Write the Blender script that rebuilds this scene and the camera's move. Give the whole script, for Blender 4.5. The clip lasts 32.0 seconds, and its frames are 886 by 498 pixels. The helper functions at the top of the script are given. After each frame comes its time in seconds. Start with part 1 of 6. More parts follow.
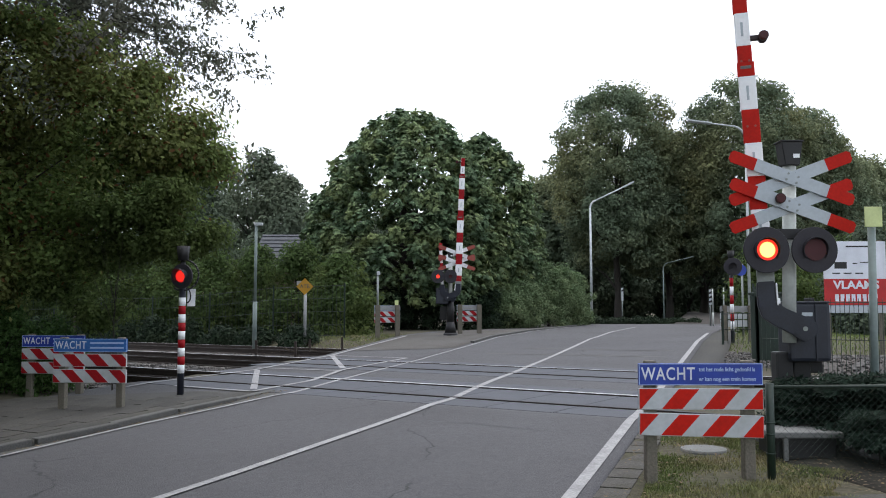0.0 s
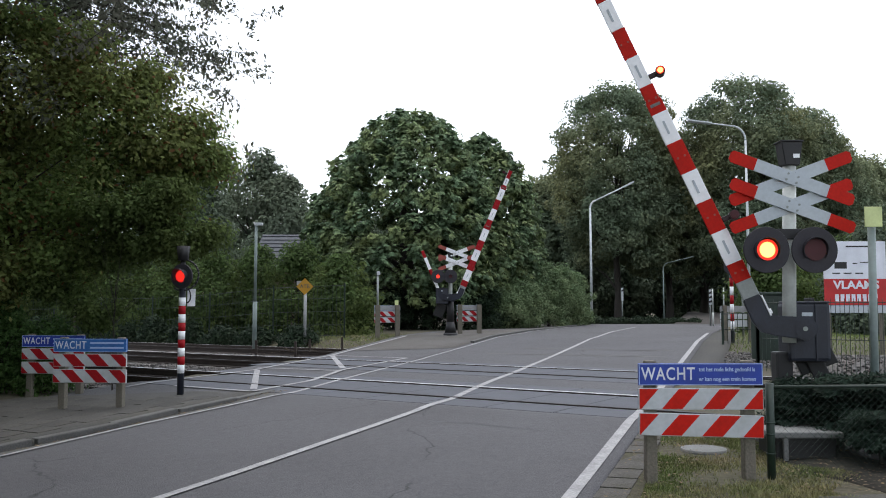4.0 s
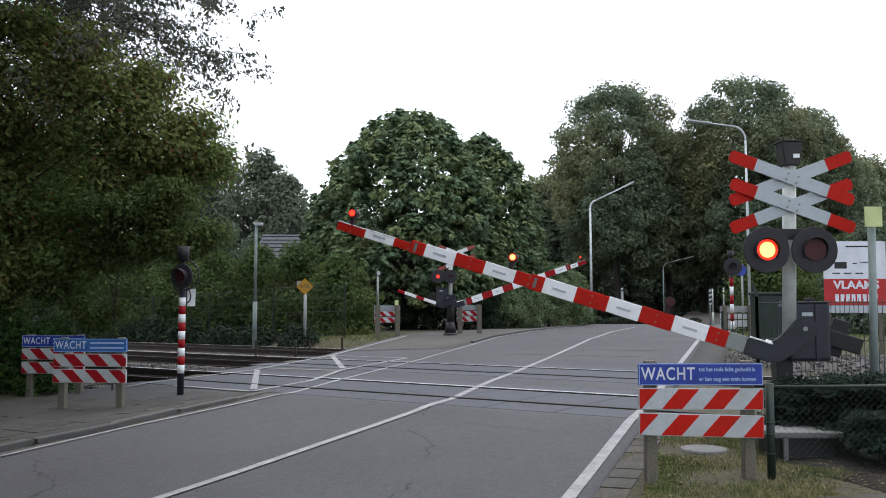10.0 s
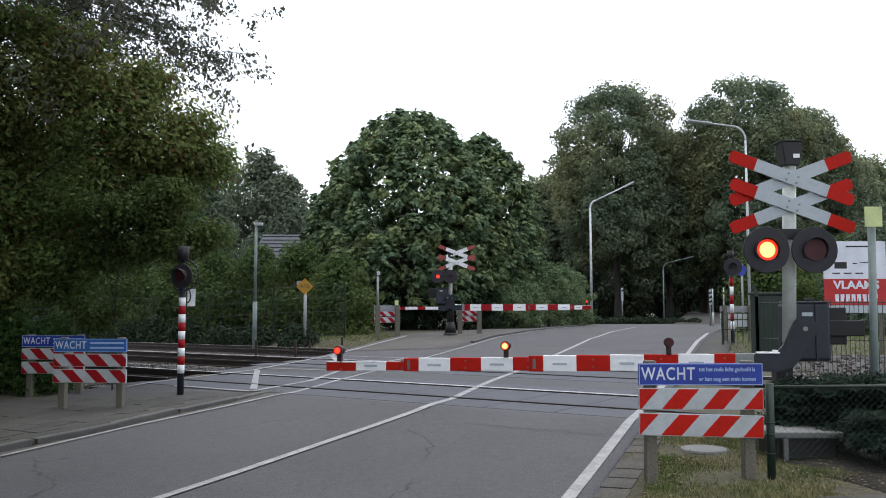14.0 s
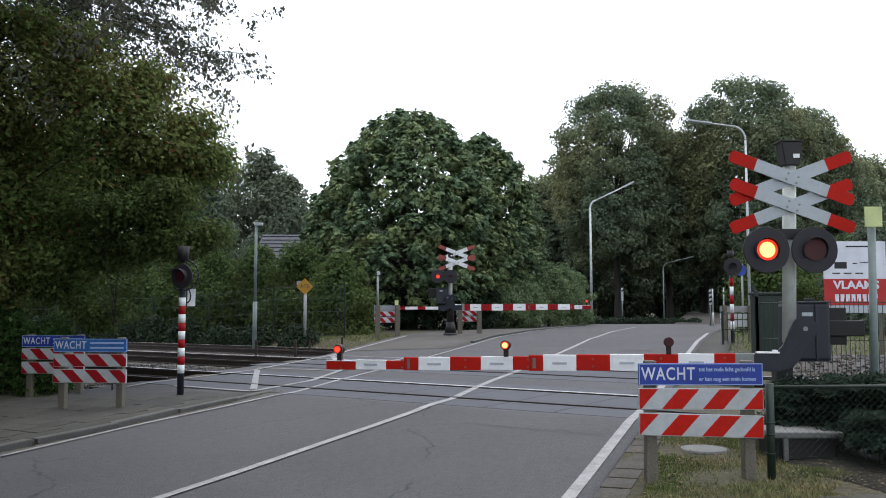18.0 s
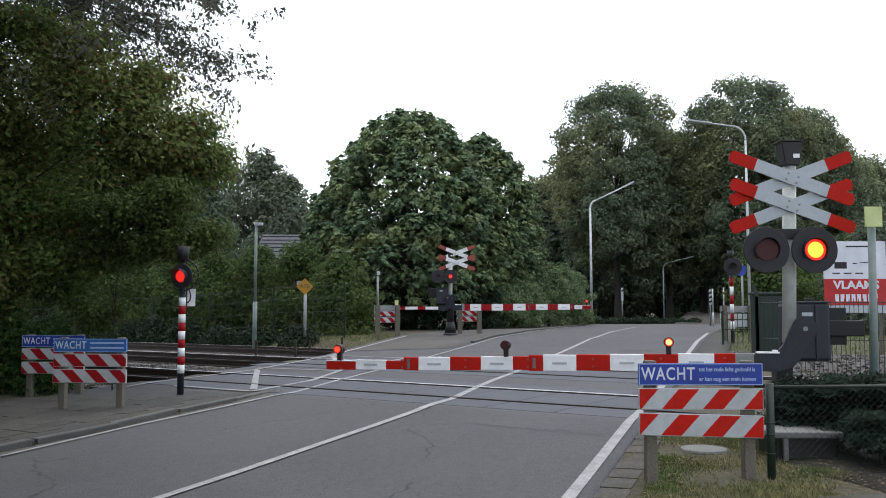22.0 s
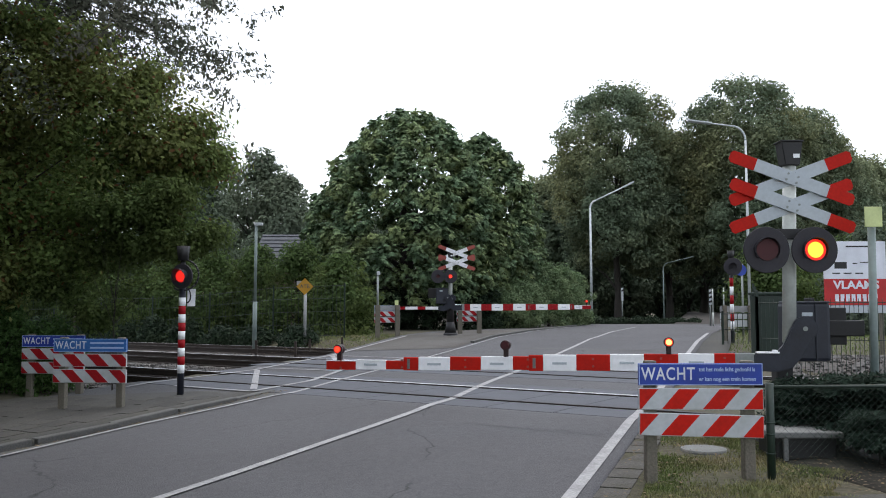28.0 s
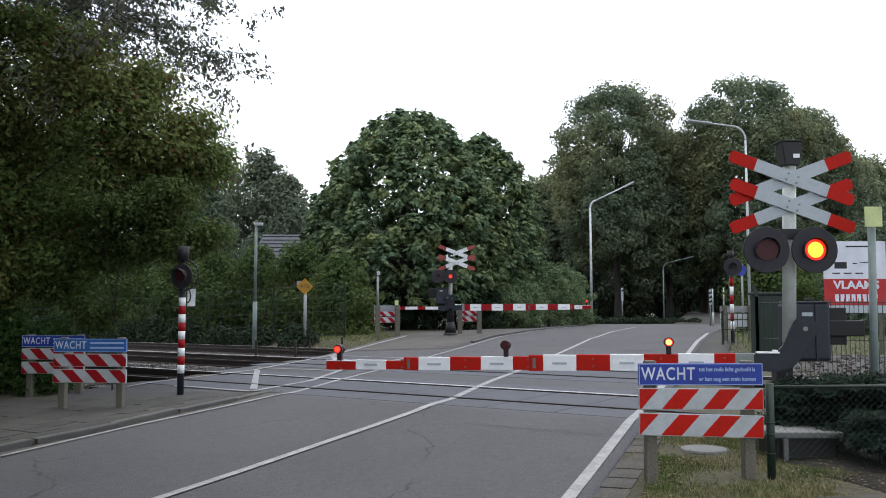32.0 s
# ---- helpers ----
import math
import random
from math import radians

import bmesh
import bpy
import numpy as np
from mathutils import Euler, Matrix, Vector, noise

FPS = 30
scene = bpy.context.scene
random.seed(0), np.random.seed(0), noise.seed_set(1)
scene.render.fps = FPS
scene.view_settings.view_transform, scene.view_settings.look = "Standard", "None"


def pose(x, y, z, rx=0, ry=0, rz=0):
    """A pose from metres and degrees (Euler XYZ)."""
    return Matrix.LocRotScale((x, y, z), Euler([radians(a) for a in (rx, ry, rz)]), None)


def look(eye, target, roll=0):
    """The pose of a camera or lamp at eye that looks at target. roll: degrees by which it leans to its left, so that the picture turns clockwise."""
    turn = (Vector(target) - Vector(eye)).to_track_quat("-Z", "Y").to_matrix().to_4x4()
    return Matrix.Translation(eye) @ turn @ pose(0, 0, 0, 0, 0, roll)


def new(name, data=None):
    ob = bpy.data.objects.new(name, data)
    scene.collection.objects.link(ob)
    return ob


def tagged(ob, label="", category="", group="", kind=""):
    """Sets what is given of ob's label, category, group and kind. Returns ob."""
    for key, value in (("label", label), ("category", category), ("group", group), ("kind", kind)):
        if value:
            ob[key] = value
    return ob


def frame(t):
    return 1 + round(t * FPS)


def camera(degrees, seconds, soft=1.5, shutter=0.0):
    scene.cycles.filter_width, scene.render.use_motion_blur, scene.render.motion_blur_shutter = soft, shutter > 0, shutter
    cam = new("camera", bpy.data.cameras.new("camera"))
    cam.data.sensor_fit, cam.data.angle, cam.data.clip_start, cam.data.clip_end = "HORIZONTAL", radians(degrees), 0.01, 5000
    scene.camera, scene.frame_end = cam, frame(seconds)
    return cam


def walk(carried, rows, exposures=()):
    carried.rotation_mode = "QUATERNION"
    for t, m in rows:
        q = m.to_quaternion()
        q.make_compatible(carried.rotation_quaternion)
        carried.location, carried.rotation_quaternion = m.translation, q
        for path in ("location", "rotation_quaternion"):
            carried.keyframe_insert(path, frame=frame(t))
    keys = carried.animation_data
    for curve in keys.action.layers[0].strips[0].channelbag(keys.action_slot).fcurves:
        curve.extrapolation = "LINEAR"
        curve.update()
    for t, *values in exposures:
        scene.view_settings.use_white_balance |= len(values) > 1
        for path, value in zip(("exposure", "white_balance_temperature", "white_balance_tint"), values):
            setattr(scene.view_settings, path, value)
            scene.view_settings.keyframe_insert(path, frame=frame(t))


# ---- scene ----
SKY_POWER, SUN_POWER = 0.158, 0.42
cam = camera(55.19, 32.0, soft=1.0)
walk(cam, [(0.0, pose(0, 0, 1.5, 94.156, 0, 0)), (32.0, pose(0, 0, 1.5, 94.156, 0, 0))], exposures=[(0.0, 1.2, 6500, 10), (32.0, 1.2, 6500, 10)])

# ---------------------------------------------------------------- world and sun (overcast)
world = bpy.data.worlds.new("overcast_sky")
scene.world = world
world.use_nodes = True
wt = world.node_tree
wbg = wt.nodes["Background"]
sky = wt.nodes.new("ShaderNodeTexSky")
sky.sky_type = "NISHITA"
sky.sun_disc = False
sky.sun_elevation = radians(79)
sky.sun_rotation = radians(5)
sky.air_density, sky.dust_density, sky.ozone_density = 1.0, 2.0, 1.0
grey = wt.nodes.new("ShaderNodeHueSaturation")
grey.inputs["Saturation"].default_value = 0.36
wt.links.new(sky.outputs[0], grey.inputs["Color"])
wt.links.new(grey.outputs[0], wbg.inputs["Color"])
wbg.inputs["Strength"].default_value = SKY_POWER
sun_data = bpy.data.lights.new("sun", "SUN")
sun_data.energy, sun_data.angle, sun_data.color = SUN_POWER, radians(60), (1.0, 0.98, 0.95)
sun = new("sun", sun_data)
sun.matrix_world = look((1, 16, 42), (0, 8, 0))


# ---------------------------------------------------------------- materials
def material(name, color, rough=0.8, metal=0.0, vary=0.25, scale=4.0, fine=60.0, bump=0.15, second=None, amount=0.5, island=0.0, each=0.0, spec=0.5, emit=None):
    """Base colour with stains at one scale and grain at another, and fine relief."""
    m = bpy.data.materials.new(name)
    m.use_nodes = True
    nt = m.node_tree
    bs = nt.nodes["Principled BSDF"]
    bs.inputs["Roughness"].default_value = rough
    bs.inputs["Metallic"].default_value = metal
    bs.inputs["Specular IOR Level"].default_value = spec
    tc = nt.nodes.new("ShaderNodeTexCoord")
    big = nt.nodes.new("ShaderNodeTexNoise")
    big.inputs["Scale"].default_value, big.inputs["Detail"].default_value = scale, 6
    small = nt.nodes.new("ShaderNodeTexNoise")
    small.inputs["Scale"].default_value, small.inputs["Detail"].default_value = fine, 3
    nt.links.new(tc.outputs["Object"], big.inputs["Vector"])
    nt.links.new(tc.outputs["Object"], small.inputs["Vector"])
    mix = nt.nodes.new("ShaderNodeMixRGB")
    mix.inputs[1].default_value = (*color, 1)
    mix.inputs[2].default_value = (*(second or [c * 0.55 for c in color]), 1)
    ramp = nt.nodes.new("ShaderNodeMapRange")
    ramp.inputs[1].default_value, ramp.inputs[2].default_value = 0.42, 0.72
    ramp.inputs[3].default_value, ramp.inputs[4].default_value = 0.0, amount
    nt.links.new(big.outputs[0], ramp.inputs[0])
    nt.links.new(ramp.outputs[0], mix.inputs[0])
    val = nt.nodes.new("ShaderNodeMapRange")
    val.inputs[3].default_value, val.inputs[4].default_value = 1 - vary, 1 + vary
    val.inputs[1].default_value, val.inputs[2].default_value = 0.25, 0.75
    nt.links.new(small.outputs[0], val.inputs[0])
    hsv = nt.nodes.new("ShaderNodeHueSaturation")
    nt.links.new(mix.outputs[0], hsv.inputs["Color"])
    last = val.outputs[0]
    for strength, node, out in ((island, "ShaderNodeNewGeometry", "Random Per Island"), (each, "ShaderNodeObjectInfo", "Random")):
        if strength:
            g = nt.nodes.new(node)
            r = nt.nodes.new("ShaderNodeMapRange")
            r.inputs[3].default_value, r.inputs[4].default_value = 1 - strength, 1 + strength
            nt.links.new(g.outputs[out], r.inputs[0])
            mul = nt.nodes.new("ShaderNodeMath")
            mul.operation = "MULTIPLY"
            nt.links.new(last, mul.inputs[0])
            nt.links.new(r.outputs[0], mul.inputs[1])
            last = mul.outputs[0]
    nt.links.new(last, hsv.inputs["Value"])
    nt.links.new(hsv.outputs[0], bs.inputs["Base Color"])
    if bump:
        b = nt.nodes.new("ShaderNodeBump")
        b.inputs["Strength"].default_value, b.inputs["Distance"].default_value = bump, 0.01
        nt.links.new(small.outputs[0], b.inputs["Height"])
        nt.links.new(b.outputs[0], bs.inputs["Normal"])
    return m


def leaf_material(name, color, second, light=0.35, scale=0.6, rough=0.7, brown=None, island=0.4):
    """Leaves: each its own tint, patches of another tone over the crown, some light let through."""
    m = material(name, color, rough, vary=0.15, scale=scale, fine=8.0, bump=0.0, second=second, amount=1.0, island=island, spec=0.1)
    nt = m.node_tree
    bs = nt.nodes["Principled BSDF"]
    out = nt.nodes["Material Output"]
    src = bs.inputs["Base Color"].links[0].from_socket
    if brown:
        geo = nt.nodes.new("ShaderNodeNewGeometry")
        step = nt.nodes.new("ShaderNodeMapRange")
        step.inputs[1].default_value, step.inputs[2].default_value = 0.93, 0.96
        nt.links.new(geo.outputs["Random Per Island"], step.inputs[0])
        mx = nt.nodes.new("ShaderNodeMixRGB")
        mx.inputs[2].default_value = (*brown, 1)
        nt.links.new(step.outputs[0], mx.inputs[0])
        nt.links.new(src, mx.inputs[1])
        nt.links.new(mx.outputs[0], bs.inputs["Base Color"])
        src = mx.outputs[0]
    tr = nt.nodes.new("ShaderNodeBsdfTranslucent")
    nt.links.new(src, tr.inputs["Color"])
    mixer = nt.nodes.new("ShaderNodeMixShader")
    mixer.inputs[0].default_value = light
    nt.links.new(bs.outputs[0], mixer.inputs[1])
    nt.links.new(tr.outputs[0], mixer.inputs[2])
    nt.links.new(mixer.outputs[0], out.inputs["Surface"])
    return m


def glow(name, core, rim, radius, power):
    """A lit lamp lens: hot core, coloured rim."""
    m = bpy.data.materials.new(name)
    m.use_nodes = True
    nt = m.node_tree
    bs = nt.nodes["Principled BSDF"]
    tc = nt.nodes.new("ShaderNodeTexCoord")
    ln = nt.nodes.new("ShaderNodeVectorMath")
    ln.operation = "LENGTH"
    nt.links.new(tc.outputs["Object"], ln.inputs[0])
    r = nt.nodes.new("ShaderNodeMapRange")
    r.inputs[1].default_value, r.inputs[2].default_value = radius * 0.66, radius * 0.78
    nt.links.new(ln.outputs["Value"], r.inputs[0])
    mx = nt.nodes.new("ShaderNodeMixRGB")
    mx.inputs[1].default_value, mx.inputs[2].default_value = (*core, 1), (*rim, 1)
    nt.links.new(r.outputs[0], mx.inputs[0])
    nt.links.new(mx.outputs[0], bs.inputs["Emission Color"])
    bs.inputs["Emission Strength"].default_value = power
    bs.inputs["Base Color"].default_value = (0.1, 0.01, 0.01, 1)
    return m


def cracked(*args, **more):
    """Asphalt: tar-dark hairline cracks, pale worn wheel patches and loose grit."""
    m = material(*args, **more)
    nt = m.node_tree
    bs = nt.nodes["Principled BSDF"]
    src = bs.inputs["Base Color"].links[0].from_socket
    tc = nt.nodes.new("ShaderNodeTexCoord")
    bend = nt.nodes.new("ShaderNodeTexNoise")
    bend.inputs["Scale"].default_value, bend.inputs["Detail"].default_value = 1.1, 5
    nt.links.new(tc.outputs["Object"], bend.inputs["Vector"])
    add = nt.nodes.new("ShaderNodeMixRGB")
    add.blend_type = "ADD"
    add.inputs[0].default_value = 1.6
    nt.links.new(tc.outputs["Object"], add.inputs[1])
    nt.links.new(bend.outputs["Color"], add.inputs[2])
    vor = nt.nodes.new("ShaderNodeTexVoronoi")
    vor.feature = "DISTANCE_TO_EDGE"
    vor.inputs["Scale"].default_value = 0.28
    nt.links.new(add.outputs[0], vor.inputs["Vector"])
    line = nt.nodes.new("ShaderNodeMapRange")
    line.inputs[1].default_value, line.inputs[2].default_value = 0.0, 0.0045
    line.inputs[3].default_value, line.inputs[4].default_value = 1.0, 0.0
    nt.links.new(vor.outputs["Distance"], line.inputs[0])
    gate = nt.nodes.new("ShaderNodeTexNoise")
    gate.inputs["Scale"].default_value = 0.6
    nt.links.new(tc.outputs["Object"], gate.inputs["Vector"])
    open_ = nt.nodes.new("ShaderNodeMapRange")
    open_.inputs[1].default_value, open_.inputs[2].default_value = 0.44, 0.52
    nt.links.new(gate.outputs[0], open_.inputs[0])
    both = nt.nodes.new("ShaderNodeMath")
    both.operation = "MULTIPLY"
    nt.links.new(line.outputs[0], both.inputs[0])
    nt.links.new(open_.outputs[0], both.inputs[1])
    dark = nt.nodes.new("ShaderNodeMixRGB")
    dark.inputs[2].default_value = (0.022, 0.022, 0.024, 1)
    nt.links.new(both.outputs[0], dark.inputs[0])
    nt.links.new(src, dark.inputs[1])
    grit = nt.nodes.new("ShaderNodeTexNoise")
    grit.inputs["Scale"].default_value, grit.inputs["Detail"].default_value = 14, 4
    nt.links.new(tc.outputs["Object"], grit.inputs["Vector"])
    span = nt.nodes.new("ShaderNodeMapRange")
    span.inputs[1].default_value, span.inputs[2].default_value = 0.3, 0.7
    span.inputs[3].default_value, span.inputs[4].default_value = 0.90, 1.10
    nt.links.new(grit.outputs[0], span.inputs[0])
    fin = nt.nodes.new("ShaderNodeHueSaturation")
    nt.links.new(dark.outputs[0], fin.inputs["Color"])
    nt.links.new(span.outputs[0], fin.inputs["Value"])
    nt.links.new(fin.outputs[0], bs.inputs["Base Color"])
    return m


M = {}
M["asphalt"] = cracked("asphalt", (0.071, 0.071, 0.077), 0.9, vary=0.42, scale=0.5, fine=75, bump=0.5, second=(0.053, 0.052, 0.056), amount=0.7)
M["panel"] = material("crossing_panel", (0.045, 0.050, 0.064), 0.7, vary=0.2, scale=1.5, fine=60, bump=0.2, each=0.06)
M["paint_line"] = material("road_paint", (0.30, 0.30, 0.305), 0.75, vary=0.3, scale=7, fine=45, bump=0.1, second=(0.17, 0.17, 0.175), amount=0.75)
M["paving"] = material("paving", (0.043, 0.042, 0.039), 0.9, vary=0.3, scale=1.2, fine=40, bump=0.3, second=(0.055, 0.052, 0.042), amount=0.9, each=0.25)
M["vergeslab"] = material("worn_verge_slab", (0.072, 0.068, 0.062), 0.95, vary=0.4, scale=5, fine=45, bump=0.6, second=(0.050, 0.048, 0.034), amount=0.9, each=0.08)
M["dirtpaving"] = material("dirty_far_paving", (0.080, 0.076, 0.072), 0.95, vary=0.35, scale=0.9, fine=30, bump=0.3, second=(0.052, 0.047, 0.038), amount=0.9)
M["kerb"] = material("kerb_concrete", (0.088, 0.088, 0.084), 0.9, vary=0.25, scale=3, fine=50, bump=0.3, each=0.15)
M["soil"] = material("soil_and_grass", (0.060, 0.056, 0.032), 1.0, vary=0.4, scale=0.9, fine=18, bump=0.6, second=(0.070, 0.060, 0.042), amount=0.9)
M["grass"] = material("grass_blades", (0.11, 0.15, 0.036), 0.8, vary=0.2, scale=2.2, fine=9, bump=0.0, second=(0.26, 0.225, 0.11), amount=1.0, island=0.4)
M["lawn"] = material("lawn", (0.12, 0.175, 0.04), 0.9, vary=0.3, scale=0.6, fine=20, bump=0.4, second=(0.18, 0.18, 0.07), amount=0.8, island=0.3)
M["lane"] = material("leaf_strewn_lane", (0.030, 0.024, 0.020), 0.95, vary=0.4, scale=0.8, fine=9, bump=0.4, second=(0.034, 0.030, 0.024), amount=0.9)
# Leaf mould and soil colour, set darker to carry the shade of trees and hedge.
M["woodfloor"] = material("shade_dark_leaf_mould", (0.026, 0.022, 0.017), 1.0, vary=0.45, scale=0.7, fine=12, bump=0.6, second=(0.018, 0.020, 0.012), amount=0.8)
M["ballast"] = material("ballast", (0.088, 0.086, 0.083), 0.95, vary=0.5, scale=3, fine=22, bump=1.0, second=(0.07, 0.055, 0.045), amount=0.7, island=0.45)
M["sleeper"] = material("sleeper", (0.16, 0.15, 0.14), 0.9, scale=5, fine=40, bump=0.4, each=0.2)
M["rust"] = material("rail_rust", (0.042, 0.031, 0.026), 0.85, vary=0.4, scale=6, fine=50, bump=0.3)
M["railhead"] = material("rail_head", (0.55, 0.55, 0.56), 0.42, metal=0.7, vary=0.1, scale=3, fine=80, bump=0.02)
M["groove"] = material("groove_dark", (0.008, 0.008, 0.008), 0.95, vary=0.2, bump=0.1)
M["red"] = material("red_paint", (0.50, 0.010, 0.003), 0.6, vary=0.12, scale=6, fine=40, bump=0.05, second=(0.36, 0.012, 0.005), amount=0.6, spec=0.2)
# Darker copy of the red; the tree shade on the left boards is in it.
M["deepred"] = material("darkened_red_paint", (0.32, 0.007, 0.012), 0.6, vary=0.12, scale=6, fine=40, bump=0.05, second=(0.24, 0.008, 0.010), amount=0.6, spec=0.2)
M["oldred"] = material("faded_red_paint", (0.33, 0.07, 0.05), 0.6, vary=0.15, scale=6, fine=40, bump=0.05)
M["white"] = material("white_paint", (0.86, 0.88, 0.90), 0.5, vary=0.07, scale=5, fine=30, bump=0.04, second=(0.5, 0.51, 0.5), amount=0.6)
M["boomwhite"] = material("boom_white_foil", (0.94, 0.95, 0.97), 0.4, vary=0.04, scale=5, fine=30, bump=0.02, second=(0.82, 0.84, 0.85), amount=0.5)
M["boardwhite"] = material("board_white_paint", (0.47, 0.50, 0.52), 0.55, vary=0.07, scale=5, fine=30, bump=0.04, second=(0.36, 0.38, 0.38), amount=0.7)
M["crosswhite"] = material("cross_grey_white", (0.45, 0.50, 0.54), 0.5, vary=0.06, scale=4, fine=30, bump=0.03, second=(0.38, 0.42, 0.44), amount=0.6)
M["blue"] = material("blue_enamel", (0.014, 0.046, 0.33), 0.4, vary=0.08, scale=5, fine=30, bump=0.02)
M["lightblue"] = material("faded_blue_enamel", (0.03, 0.14, 0.42), 0.45, vary=0.08, scale=5, fine=30, bump=0.02)
M["lettering"] = material("white_lettering", (0.7, 0.73, 0.8), 0.5, vary=0.05, bump=0.0)
M["paleletter"] = material("pale_blue_lettering", (0.40, 0.52, 0.78), 0.5, vary=0.05, bump=0.0)
M["wood"] = material("weathered_wood", (0.145, 0.13, 0.105), 0.9, vary=0.2, scale=7, fine=45, bump=0.6, second=(0.10, 0.10, 0.07), amount=0.8)
M["greywood"] = material("grey_board", (0.30, 0.31, 0.31), 0.85, vary=0.2, scale=5, fine=40, bump=0.3)
M["black"] = material("black_casing", (0.012, 0.012, 0.013), 0.55, vary=0.2, scale=6, fine=40, bump=0.08)
M["slate"] = material("slate_grey_casting", (0.019, 0.023, 0.036), 0.5, vary=0.15, scale=4, fine=50, bump=0.1, second=(0.010, 0.011, 0.015), amount=0.7)
M["shield"] = material("dark_shield", (0.022, 0.020, 0.027), 0.65, vary=0.15, scale=6, fine=50, bump=0.08)
M["steel"] = material("galvanised_steel", (0.27, 0.29, 0.285), 0.5, metal=0.35, vary=0.12, scale=5, fine=40, bump=0.08, second=(0.25, 0.28, 0.25), amount=0.6)
M["aluminium"] = material("pale_lamp_pole", (0.5, 0.54, 0.55), 0.5, metal=0.2, vary=0.08, scale=4, fine=30, bump=0.03)
M["polegreen"] = material("grey_green_pole", (0.17, 0.215, 0.205), 0.55, vary=0.1, scale=4, fine=30, bump=0.05)
M["fencegreen"] = material("green_fence_coating", (0.009, 0.024, 0.015), 0.5, vary=0.15, bump=0.03)
M["concrete"] = material("concrete", (0.17, 0.175, 0.17), 0.9, vary=0.2, scale=3, fine=40, bump=0.3)
M["yellow"] = material("yellow_sign", (0.42, 0.23, 0.02), 0.5, vary=0.1, bump=0.02, second=(0.5, 0.25, 0.02))
M["lime"] = material("pale_yellow_plate", (0.66, 0.74, 0.34), 0.5, vary=0.06, bump=0.02)
M["signwhite"] = material("sign_board_white", (0.76, 0.79, 0.86), 0.5, vary=0.04, scale=2, bump=0.01)
M["signred"] = material("sign_board_red", (0.50, 0.016, 0.018), 0.5, vary=0.05, bump=0.01)
M["rooftile"] = material("roof_tiles", (0.052, 0.058, 0.068), 0.8, vary=0.2, scale=2, fine=10, bump=0.3)
M["brick"] = material("house_brick", (0.12, 0.085, 0.07), 0.9, vary=0.2, scale=2, fine=12, bump=0.3)
M["bark"] = material("bark", (0.026, 0.022, 0.018), 0.95, vary=0.4, scale=3, fine=25, bump=0.8)
M["lens_off"] = material("unlit_red_lens", (0.055, 0.003, 0.006), 0.6, vary=0.1, bump=0.0)
M["lens_left"] = glow("lit_lens_left", (3.6, 2.1, 0.40), (1.1, 0.03, 0.006), 0.100, 0.44)
M["lens_right"] = glow("lit_lens_right", (4.0, 2.0, 0.08), (1.1, 0.02, 0.005), 0.100, 0.44)
M["lens_boom"] = glow("lit_boom_lens", (3.2, 2.0, 0.40), (1.3, 0.04, 0.01), 0.038, 0.44)
M["lens_tip"] = glow("lit_tip_lens", (1.6, 0.10, 0.03), (0.9, 0.02, 0.01), 0.038, 0.44)
M["lens_far"] = glow("lit_far_lens", (1.5, 0.06, 0.03), (0.9, 0.015, 0.012), 0.10, 0.44)
M["lens_path"] = glow("lit_path_lens", (1.1, 0.03, 0.02), (0.5, 0.01, 0.01), 0.10, 0.44)
L = {}
L["near"] = leaf_material("near_tree_leaves", (0.135, 0.196, 0.062), (0.215, 0.222, 0.082), 0.55, 0.5, brown=(0.17, 0.09, 0.04), island=0.5)
L["twig"] = leaf_material("overhanging_leaves", (0.110, 0.126, 0.095), (0.150, 0.142, 0.115), 0.45, 0.7)
L["chestnut"] = leaf_material("chestnut_leaves", (0.092, 0.142, 0.078), (0.190, 0.228, 0.092), 0.22, 0.9, island=0.6)
L["lime_tree"] = leaf_material("avenue_tree_leaves", (0.142, 0.186, 0.120), (0.240, 0.238, 0.112), 0.42, 0.16)
L["far"] = leaf_material("far_tree_leaves", (0.084, 0.114, 0.078), (0.112, 0.136, 0.086), 0.3, 0.15)
L["bush"] = leaf_material("bush_leaves", (0.072, 0.112, 0.038), (0.130, 0.156, 0.050), 0.45, 0.4)
# Paler leaves for the far woods: distance haze is put into the colour.
L["hazy"] = leaf_material("hazy_far_leaves", (0.112, 0.142, 0.100), (0.142, 0.166, 0.108), 0.38, 0.2)
# Near-black leaves for added filler bushes; the darkness of their places is in it.
L["dark"] = leaf_material("dark_filler_leaves", (0.020, 0.034, 0.020), (0.032, 0.048, 0.026), 0.25, 0.8)
L["hedge"] = leaf_material("clipped_hedge_leaves", (0.055, 0.112, 0.034), (0.080, 0.135, 0.042), 0.4, 0.8)
L["evergreen"] = leaf_material("evergreen_hedge_leaves", (0.015, 0.029, 0.020), (0.025, 0.041, 0.026), 0.2, 2.5)
L["conifer"] = leaf_material("conifer_hedge_leaves", (0.125, 0.180, 0.092), (0.165, 0.20, 0.10), 0.35, 0.5)


# ---------------------------------------------------------------- mesh helpers
def thing(name, at, label, category, group="", kind="", rz=0.0, ry=0.0):
    ob = new(name)
    ob.empty_display_size = 0.2
    ob.matrix_basis = pose(*at, 0, ry, rz)
    return tagged(ob, label, category, group, kind)


